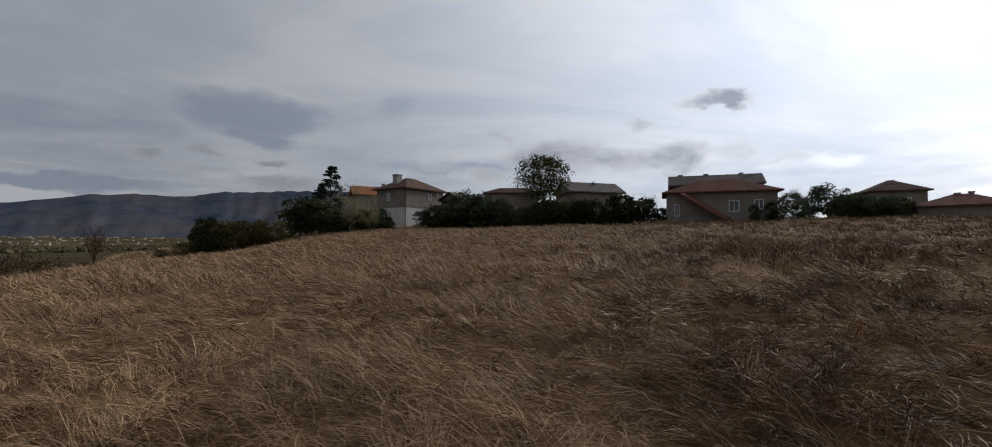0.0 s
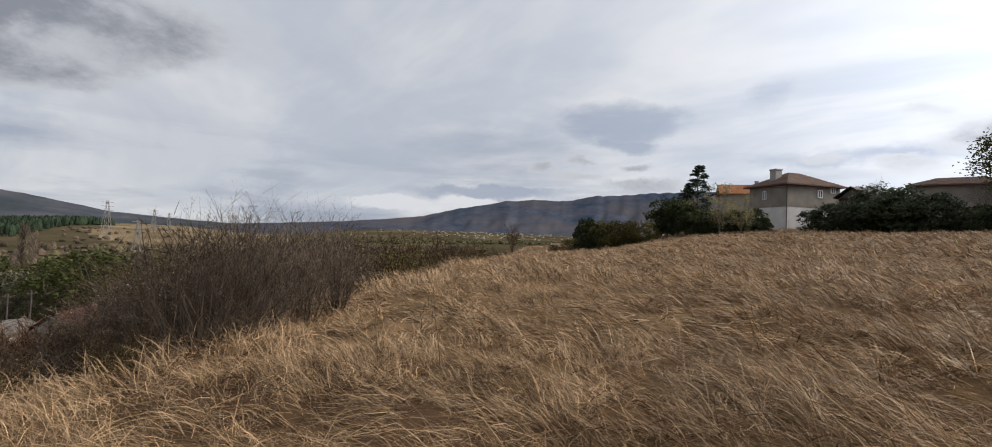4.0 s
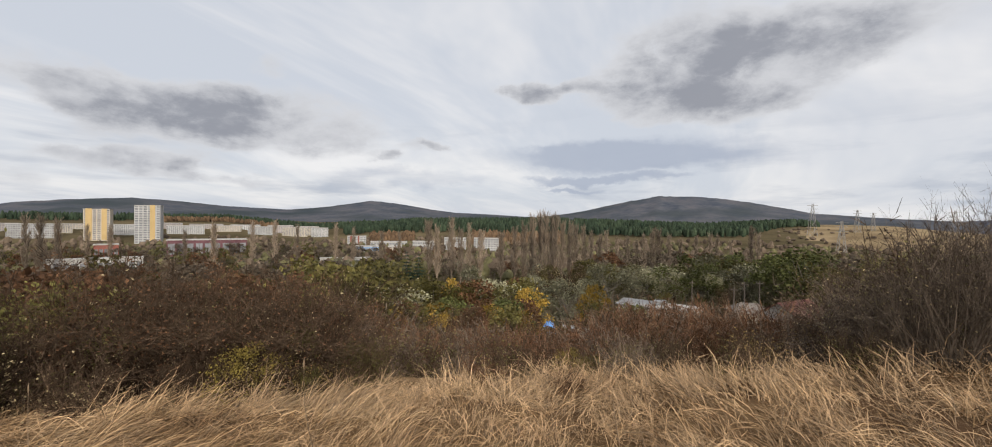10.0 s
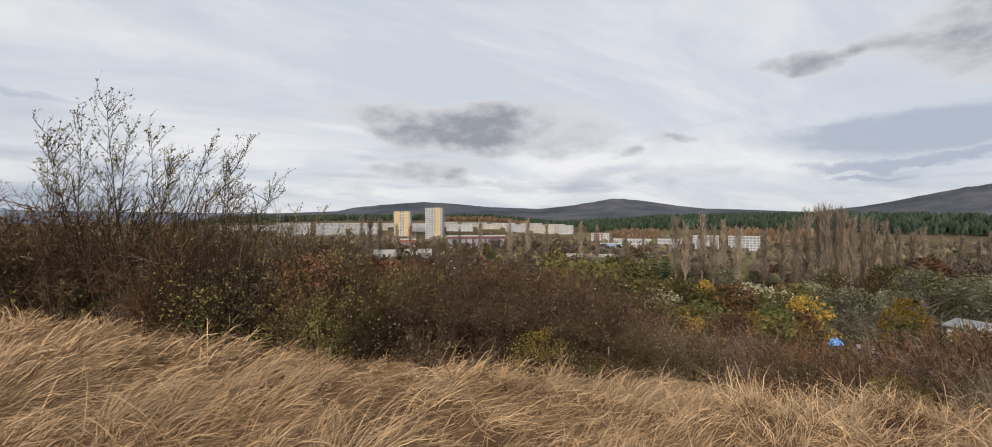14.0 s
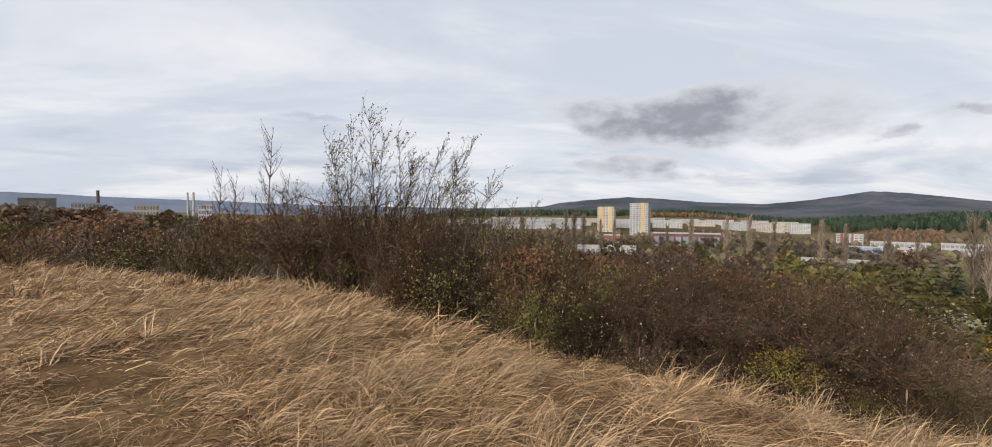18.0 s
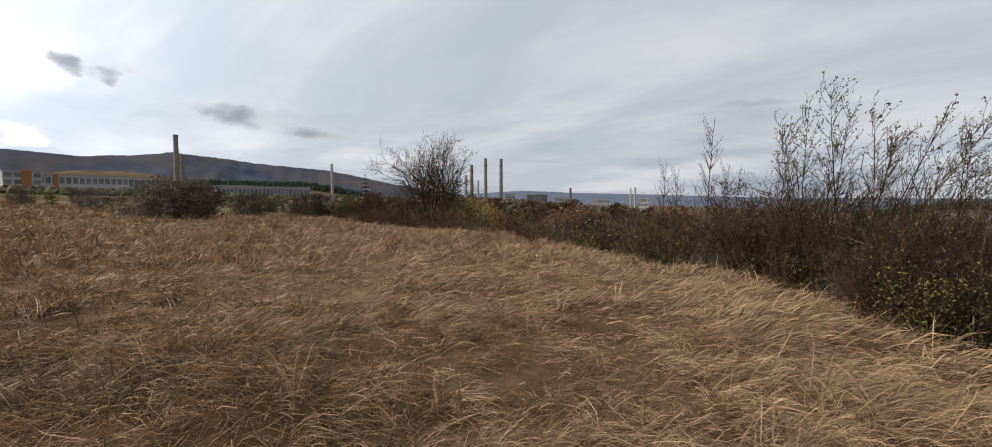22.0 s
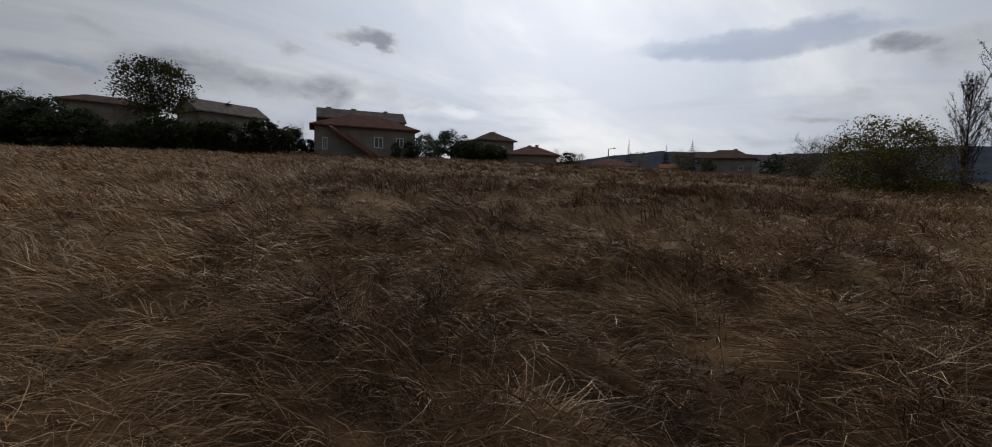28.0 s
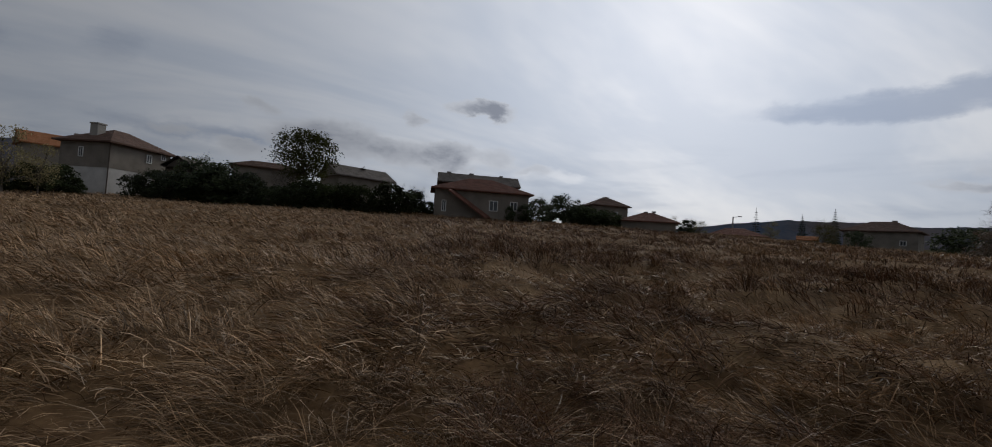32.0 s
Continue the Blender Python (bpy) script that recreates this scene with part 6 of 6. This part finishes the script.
for az, d, el, wide, k in ((-99.2, 70, 1.4, 1.0, "rust"), (-97.4, 74, 1.2, 1.0, "olive"), (-102.2, 68, 1.2, 1.0, "olive"), (-112.0, 70, 0.6, 1.2, "olive"), (-115.4, 74, 0.7, 1.2, "olive"), (-118.2, 76, 0.6, 1.2, "rust"), (-91.6, 74, 1.3, 0.9, "olive"), (-123.6, 60, 1.3, 0.9, "green"), (-126.2, 58, 1.5, 1.0, "rust"), (-128.6, 56, 1.8, 1.0, "bare"), (-136.8, 50, 1.0, 1.0, "olive"), (-138.6, 52, 0.8, 1.0, "yellow"), (-130.6, 54, 1.4, 1.0, "bare")):
    stand(LEAFY[k][0], az, d, el, wide)

# ---- the town in the valley ----
PANEL_PINK = material("pinkish_panels", (0.27, 0.225, 0.20), (0.37, 0.315, 0.285), 0.05, 0.9, 0, 9, vary=0.15)
FADED_RED = material("faded_red_tiles", (0.085, 0.034, 0.028), (0.15, 0.062, 0.05), 1.1, 0.9, 0.4, 12, stretch=(1, 1, 3))
PANEL = material("pale_panels", (0.30, 0.29, 0.275), (0.43, 0.415, 0.39), 0.05, 0.9, 0, 9, vary=0.15)
PANEL_TAN = material("tan_panels", (0.33, 0.28, 0.22), (0.45, 0.39, 0.31), 0.05, 0.9, 0, 9, vary=0.12)
OCHRE = material("ochre_panels", (0.34, 0.235, 0.10), (0.43, 0.305, 0.145), 0.1, 0.85, 0, 9)
PANE_FAR = material("far_windows", (0.09, 0.09, 0.095), (0.19, 0.19, 0.19), 0.3, 0.3, 0, 9, vary=0.3)
BRICKRED = material("red_render", (0.15, 0.05, 0.038), (0.23, 0.085, 0.062), 0.2, 0.9, 0, 9)
TEAL = material("blue_sheet", (0.14, 0.22, 0.34), (0.24, 0.33, 0.47), 0.2, 0.6, 0, 9)
MAROON = material("maroon_sheet", (0.07, 0.03, 0.035), (0.13, 0.055, 0.06), 0.2, 0.7, 0, 9)
TARP = material("blue_tarp", (0.07, 0.20, 0.48), (0.14, 0.32, 0.62), 1.0, 0.5, 0.4, 8)


def block(az, d, el_top, wide_deg, depth, label, mat, floors, bays, turn=0.0, foot=None, name="apartment_block", flat_roof=True, band=None, group="flats"):
    """A slab of flats: body, roof edge and its window panes, each a part."""
    x, y, z = spot(az, d)
    w = 2 * d * math.tan(radians(wide_deg / 2))
    h = up(d, el_top) - z
    ob = empty(name, pose(x, y, z - 0.5, 0, 0, az + turn), label, "building", group)
    walls(ob, w, depth, 0, h + 0.5, mat)
    g = Geo()
    g.box(-w / 2 - 0.3, -depth / 2 - 0.3, h + 0.5, w / 2 + 0.3, depth / 2 + 0.3, h + 1.1)
    part("roof_edge", g, CONCRETE, ob)
    fh, bw = h / floors, w / bays
    pane = Geo()
    pane.box(-bw * 0.36, -0.12, -fh * 0.30, bw * 0.36, 0.05, fh * 0.30)
    me = pane.mesh("window_pane", PANE_FAR)
    for f in range(floors):
        for b in range(bays):
            p = new("window_pane", me)
            p.parent = ob
            p.matrix_basis = pose(-w / 2 + bw * (b + 0.5), -depth / 2, 0.5 + fh * (f + 0.52))
    if band:
        for bx, bwid, bmat in band:
            g = Geo()
            g.box(bx * w - bwid * w / 2, -depth / 2 - 0.5, 1.0, bx * w + bwid * w / 2, -depth / 2 - 0.02, h + 1.4)
            part("facade_stripe", g, bmat, ob)
    return ob


# two tower blocks
block(152.6, 700, 0.75, 2.1, 14, "tall white tower block with an ochre stripe", PANEL, 16, 6, -14, band=((0.2, 0.2, OCHRE),))
block(156.4, 760, 0.32, 1.95, 14, "tall ochre and cream tower block", PANEL_TAN, 16, 6, -14, band=((-0.3, 0.24, OCHRE), (0.28, 0.2, OCHRE)))
# long slabs
for az, d, el, wd, fl, bays, mat in ((168.5, 800, -0.95, 3.4, 8, 22, PANEL), (164.6, 790, -1.0, 3.2, 8, 22, PANEL), (160.9, 800, -1.05, 3.0, 8, 20, PANEL), (159.0, 860, -1.25, 1.6, 8, 10, PANEL_TAN), (154.4, 830, -1.1, 2.6, 8, 16, PANEL), (149.6, 840, -1.2, 3.2, 8, 20, PANEL), (146.0, 880, -1.2, 2.8, 8, 18, PANEL_TAN), (142.6, 860, -1.3, 2.8, 8, 18, PANEL), (139.3, 880, -1.35, 2.6, 8, 16, PANEL_TAN), (136.7, 900, -1.4, 1.8, 8, 12, PANEL)):
    block(az, d, el, wd, 12, "long pale prefabricated apartment block", mat, fl, bays, 4 * math.sin(az * 3))
for az, d, el, wd, fl, bays, mat in ((162.8, 900, -1.0, 2.4, 6, 14, PANEL_PINK), (158.0, 930, -1.05, 2.6, 6, 14, PANEL_TAN), (151.0, 930, -0.95, 2.2, 6, 12, PANEL_PINK), (147.8, 940, -1.05, 3.0, 6, 16, PANEL_PINK), (144.2, 950, -1.1, 2.8, 6, 14, PANEL), (140.8, 950, -1.15, 2.6, 6, 14, PANEL_PINK), (138.0, 960, -1.25, 2.4, 6, 12, PANEL_TAN)):
    block(az, d, el, wd, 12, "faded pinkish prefabricated apartment block" if mat is PANEL_PINK else "long pale prefabricated apartment block", mat, fl, bays, 3 * math.sin(az * 5))
# newer white blocks and sheds by the wood
block(132.6, 640, -2.35, 2.1, 14, "new white block of flats with red stripes", PANEL, 5, 6, 0, band=((-0.3, 0.1, BRICKRED), (0.1, 0.08, BRICKRED)))
block(121.0, 560, -2.5, 2.6, 14, "modern white and grey terraced flats", PANEL, 6, 8, 0)
block(117.2, 520, -2.5, 3.0, 14, "modern white and grey terraced flats", PANEL, 6, 9, 0)
block(128.2, 520, -3.55, 1.6, 12, "cream three-storey office building", PANEL_TAN, 3, 6, 0, group="")
block(124.8, 540, -2.95, 2.6, 14, "long white workshop building", PANEL, 3, 9, 0, group="")
block(131.4, 520, -3.55, 2.6, 18, "low blue and white factory shed", TEAL, 1, 7, 0, name="factory_shed", group="")
block(128.9, 600, -3.0, 4.2, 20, "low pale factory hall with a flat roof", CONCRETE, 2, 12, 0, name="factory_hall", group="")
block(147.6, 480, -2.65, 7.0, 16, "long dark maroon hall with a pale roof edge", MAROON, 1, 9, 0, name="factory_hall", group="")
block(155.8, 430, -3.0, 1.8, 10, "small brick-red building among the poplars", BRICKRED, 1, 5, 0, name="factory_shed", group="")
block(156.5, 300, -4.3, 7, 5, "low grey concrete wall along the road", CONCRETE, 1, 12, 0, name="road_wall", group="")
block(133.8, 330, -4.9, 5.5, 5, "low grey concrete wall along the road", CONCRETE, 1, 10, 0, name="road_wall", group="")
for az, d, el, wd, fl, b in ((171.5, 900, -1.15, 2.4, 6, 12), (174.5, 950, -1.2, 2.4, 6, 12)):
    block(az, d, el, wd, 12, "long pale prefabricated apartment block", PANEL, fl, b)

# sheds close below the slope
x, y, z = spot(96.6, 90)
s = empty("shed", pose(x, y, z, 0, 0, 96.6 - 10), "long grey block-built shed with a pale sheet roof", "shed")
zt = up(90, -9.6) - z
walls(s, 13.5, 5, 0, zt, CONCRETE)
g = Geo()
g.add([(-7.2, -3, zt - 0.1), (7.2, -3, zt - 0.5), (7.2, 3, zt - 0.3), (-7.2, 3, zt + 0.1), (-7.2, -3, zt + 0.05), (7.2, -3, zt - 0.35), (7.2, 3, zt - 0.15), (-7.2, 3, zt + 0.25)], [(3, 2, 1, 0), (4, 5, 6, 7), (0, 1, 5, 4), (1, 2, 6, 5), (2, 3, 7, 6), (3, 0, 4, 7)])
part("roof", g, METAL_WHITE, s, "pale corrugated sheet roof")
g = Geo()
g.box(-1.0, -0.8, zt, 1.0, 1.4, zt + 0.7)
part("roof_box", g, METAL_WHITE, s)
x, y, z = spot(87.6, 92)
s = empty("shed", pose(x, y, z, 0, 0, 87.6 + 18), "small cream shed with a grey tiled roof", "shed")
zt = up(92, -9.6) - z
walls(s, 5.4, 4, 0, zt, PANEL_TAN)
roof(s, 5.4, 4, zt, 1.5, 0.5, ROOF_GREY, True, 2.6)
x, y, z = spot(83.6, 70)
s = empty("shed", pose(x, y, z, 0, 0, 83.6 + 62), "old building with a faded red tiled roof", "shed")
zt = up(70, -9.6) - z
walls(s, 6.5, 5, 0, zt, CONCRETE, gable=1.9)
roof(s, 6.5, 5, zt, 1.9, 0.4, FADED_RED, False)
x, y, z = spot(107.6, 48)
s = empty("covered_heap", pose(x, y, z, 0, 0, 107.6), "heap of scrap covered by a bright blue tarpaulin", "tarpaulin")
g = Geo()
n = 14
for i in range(n):
    for j in range(7):
        u, v = i / (n - 1), j / 6
        g.v.append((-2.0 + 1.5 * u, -1.0 + 2.0 * v, (up(48, -12.1) - z) * math.sin(math.pi * (0.12 + 0.76 * u)) ** 0.25 * math.sin(math.pi * (0.1 + 0.8 * v)) ** 0.35 + 0.12 * math.sin(i * 2.1 + j * 1.7)))
g.f += [(i * 7 + j, (i + 1) * 7 + j, (i + 1) * 7 + j + 1, i * 7 + j + 1) for i in range(n - 1) for j in range(6)]
part("tarpaulin", g, TARP, s, "bright blue plastic sheet")
g = Geo()
for i in range(8):
    g.box(-0.3 + i * 0.4, -0.8, 0, 0.05 + i * 0.4, 0.8, 1.0 + 0.5 * math.sin(i * 1.7) ** 2 + max(0, up(48, -12.9) - z - 1.2))
part("boards", g, METAL_WHITE, s, "pale stacked boards")
for az, d, el in ((89.0, 84, -7.0), (86.6, 98, -6.2), (88.0, 97, -6.4), (93.2, 97, -6.6)):
    x, y, z = spot(az, d)
    s = empty("utility_pole", pose(x, y, z - 0.1, 0, 0, az), "thin weathered wooden utility pole", "pole", "utility poles")
    hh = up(d, el) - z
    g = Geo()
    g.tube((0, 0, 0), (0, 0, hh), 0.11, 0.08, 6)
    part("post", g, DARKWOOD, s)
    g = Geo()
    g.box(-0.6, -0.05, hh - 0.5, 0.6, 0.05, hh - 0.38)
    part("crossarm", g, DARKWOOD, s)

# street lamp by the houses
x, y, z = spot(-54.0, 112)
s = empty("street_lamp", pose(x, y, z - 0.1, 0, 0, -54), "grey street lamp on a concrete post", "street lamp")
hh = up(112, 4.45) - z
g = Geo()
g.tube((0, 0, 0), (0, 0, hh), 0.17, 0.11, 8)
part("post", g, CONCRETE, s)
g = Geo()
g.tube((0, 0, hh - 0.1), (1.2, 0, hh + 0.1), 0.06, 0.05, 5)
part("arm", g, CONCRETE, s)
g = Geo()
g.box(0.9, -0.15, hh + 0.02, 1.6, 0.15, hh + 0.18)
part("lamp_head", g, CONCRETE, s)


# ---- chimneys and factories to the south-east ----
def stack(az, d, el, width_deg, label, mat, rings=True, foot=None):
    x, y, z = spot(az, d)
    h, r = up(d, el) - z, d * math.tan(radians(width_deg / 2))
    ob = empty("factory_chimney", pose(x, y, z - 0.5), label, "chimney", "factory chimneys")
    g = Geo()
    for k in range(6):
        g.tube((0, 0, h * k / 6), (0, 0, h * (k + 1) / 6), r * (1.28 - 0.28 * k / 6), r * (1.28 - 0.28 * (k + 1) / 6), 14)
    part("shaft", g.weld(), mat, ob)
    g = Geo()
    g.tube((0, 0, h), (0, 0, h + r * 1.2), r * 1.14, r * 1.1, 14)
    part("rim", g, mat, ob)
    if rings:
        g = Geo()
        g.tube((0, 0, h * 0.86), (0, 0, h * 0.88), r * 1.3, r * 1.3, 14)
        part("platform", g, DARKWOOD, ob)
    return ob


stack(-139.6, 620, 5.2, 0.36, "tall tapering brick factory chimney", BRICKWORK)
stack(-141.5, 620, 5.15, 0.36, "tall tapering brick factory chimney", BRICKWORK)
stack(-137.9, 680, 4.4, 0.36, "tall tapering brick factory chimney", BRICKWORK)
stack(-137.2, 720, 3.2, 0.3, "weathered concrete factory chimney", CONCRETE)
stack(-138.7, 700, 2.6, 0.2, "weathered concrete factory chimney", CONCRETE)
stack(-106.65, 330, 6.75, 0.42, "thick dark concrete factory chimney", BRICKWORK, False)
stack(-107.15, 332, 4.9, 0.3, "thick dark concrete factory chimney", BRICKWORK, False)
stack(-121.6, 560, 4.4, 0.26, "slim grey factory chimney", CONCRETE, False)
stack(-149.9, 900, 1.6, 0.24, "dark steel factory chimney", DARKWOOD, False)
stack(-156.9, 1000, 1.62, 0.16, "weathered concrete factory chimney", CONCRETE, False)
stack(-157.4, 1000, 1.62, 0.2, "weathered concrete factory chimney", CONCRETE, False)
stack(-134.6, 900, 2.4, 0.16, "weathered concrete factory chimney", CONCRETE, False)
block(-101.0, 420, 2.45, 9.6, 30, "long white factory hall with window strips", PANEL, 2, 22, 12, name="factory_hall", band=((-0.38, 0.03, ROOF_ORANGE),), group="")
block(-95.3, 405, 2.75, 2.4, 20, "white factory end block with an orange panel", PANEL, 3, 4, 12, name="factory_hall", band=((0.1, 0.25, ROOF_ORANGE),), group="")
block(-114.5, 430, 1.75, 9, 24, "long low grey factory hall", CONCRETE, 1, 24, 8, name="factory_hall", group="")
block(-109.5, 520, 1.85, 8, 24, "low factory hall with an orange roof edge", BRICKRED, 1, 10, 0, name="factory_hall", group="")
block(-125.4, 600, 1.75, 0.8, 10, "small white tank building", PANEL, 1, 2, 0, name="factory_shed", group="")
block(-89.3, 150, 1.55, 3.0, 6, "low white hut with a grey roof", METAL_WHITE, 1, 4, 10, name="hut", group="")
block(-142.6, 420, 1.0, 1.2, 8, "small dark roadside building with a pale front", PANEL, 1, 3, 0, name="hut", group="")
block(-145.9, 440, 0.9, 2.4, 10, "low grey-green shed in the scrub", ROOF_GREY, 1, 4, 0, name="factory_shed", group="")
block(-149.0, 800, 0.5, 2.0, 12, "distant pale factory building", PANEL, 2, 8, 0, name="factory_hall", group="")
block(-158.4, 950, 0.45, 1.2, 12, "distant pale factory building", PANEL, 3, 5, 0, name="factory_hall", group="")
block(-153.5, 1000, 0.35, 2.0, 12, "distant pale factory building", PANEL_TAN, 2, 8, 0, name="factory_hall", group="")


# ---- pylons on the bare slope ----
def pylon(az, d, el):
    x, y, z = spot(az, d)
    h = up(d, el) - z
    ob = empty("pylon", pose(x, y, z - 0.3, 0, 0, az + 20), "grey steel lattice power pylon", "pylon", "pylons")
    g = Geo()
    w = h * 0.11
    lv = (0, 0.25, 0.48, 0.68, 0.85, 1.0)
    for k in range(5):
        a, b = w * (1 - 0.85 * lv[k]), w * (1 - 0.85 * lv[k + 1])
        c0 = [(-a, -a), (a, -a), (a, a), (-a, a)]
        c1 = [(-b, -b), (b, -b), (b, b), (-b, b)]
        for i in range(4):
            g.tube((*c0[i], h * lv[k]), (*c1[i], h * lv[k + 1]), 0.32, 0.3)
            g.tube((*c0[i], h * lv[k]), (*c1[(i + 1) % 4], h * lv[k + 1]), 0.2, 0.2)
    part("lattice", g, CONCRETE, ob)
    for f in (0.72, 0.84, 0.95):
        g = Geo()
        g.tube((-h * 0.15, 0, h * f), (h * 0.15, 0, h * f), 0.3, 0.3)
        part("crossarm", g, CONCRETE, ob)


for az, d, el in ((82.0, 900, 1.9), (78.4, 1000, 1.3), (77.2, 1050, 1.0), (79.6, 620, 0.2), (71.6, 1100, 1.2)):
    pylon(az, d, el)

# ---- houses of the far town at the mountain's foot ----
rng_town = random.Random(8)
g = Geo()
for _ in range(150):
    az, r = rng_town.gauss(44, 5.5), rng_town.uniform(1750, 2780)
    x, y, z = spot(az, r)
    w, hh = rng_town.uniform(2.5, 5), rng_town.uniform(1.5, 4)
    g.box(x - w, y - w, z - 4, x + w, y + w, z + hh)
tagged(new("far_town", g.mesh("far_town", PANEL_TAN)), "scattered pale houses of a far town", "town", kind="stuff")


# ---- tall weeds in the grass ----
WEEDSTEM = material("dead_stem", (0.10, 0.065, 0.04), (0.20, 0.14, 0.085), 6, 0.9, 0, 8, vary=0.2)


def weed(seed, height, heads, branch):
    rng = random.Random(seed)
    stem, tops, sides = Geo(), [], []
    p, d = Vector((0, 0, -0.03)), Vector((rng.gauss(0, 0.08), rng.gauss(0, 0.08), 1)).normalized()
    for k in range(6):
        q = p + d * height / 6
        stem.tube(p, q, 0.006 * (1 - k / 8), 0.006 * (1 - (k + 1) / 8), 5)
        if k > 1:
            for _ in range(branch):
                e = (d + jit(rng, 0.6)).normalized()
                t = q + e * height * rng.uniform(0.05, 0.16)
                twig = Geo()
                twig.tube(q, t, 0.003, 0.002)
                sides.append(twig)
                tops.append(t)
        p, d = q, (d + jit(rng, 0.06)).normalized()
    tops.append(p)
    parts = [("stem", stem.weld().mesh("stem", WEEDSTEM), WEEDSTEM)] + [("side_stem", g.mesh("side_stem", WEEDSTEM), WEEDSTEM) for g in sides]
    for t in tops[-heads:]:
        g = Geo()
        rings = ((-0.04, 0.002), (-0.018, 0.0055), (0.004, 0.0065), (0.03, 0.004), (0.05, 0.001))
        for (za, ra), (zb, rb) in zip(rings[:-1], rings[1:]):
            g.tube(t + Vector((0, 0, za)), t + Vector((0, 0, zb)), ra, rb, 6)
        g.weld()
        parts.append(("seed_head", g.mesh("seed_head", WEEDSTEM), WEEDSTEM))
    return parts


WEEDS = [Kind("dead_weed", "tall brown dead weed with dry seed heads", "weed", hh, weed(s, hh, n, b), "tall weeds in the grass") for s, hh, n, b in ((95, 0.95, 5, 1), (96, 0.8, 9, 2), (97, 1.0, 2, 0))]
for az, d, hh, k in ((51.3, 6.0, 0.98, 0), (53.4, 7.2, 0.7, 1), (57.6, 6.6, 0.75, 1), (128.5, 4.4, 0.9, 2), (150.6, 4.6, 0.8, 2), (98.6, 4.4, 0.8, 2), (-141.0, 3.4, 0.75, 1), (-104.0, 2.8, 0.7, 0), (-61.2, 4.6, 0.7, 1), (-88.0, 5.4, 0.8, 0), (-18.0, 7.0, 0.6, 1), (-70.0, 3.2, 0.6, 2), (-150, 6.2, 0.8, 0), (-118, 5.0, 0.7, 2), (33, 9, 0.6, 1), (160.5, 4.6, 1.0, 2), (172.0, 5.6, 0.9, 2)):
    x, y, z = spot(az, d)
    WEEDS[k].put(x, y, hh, 1.0, az * 13 % 360)
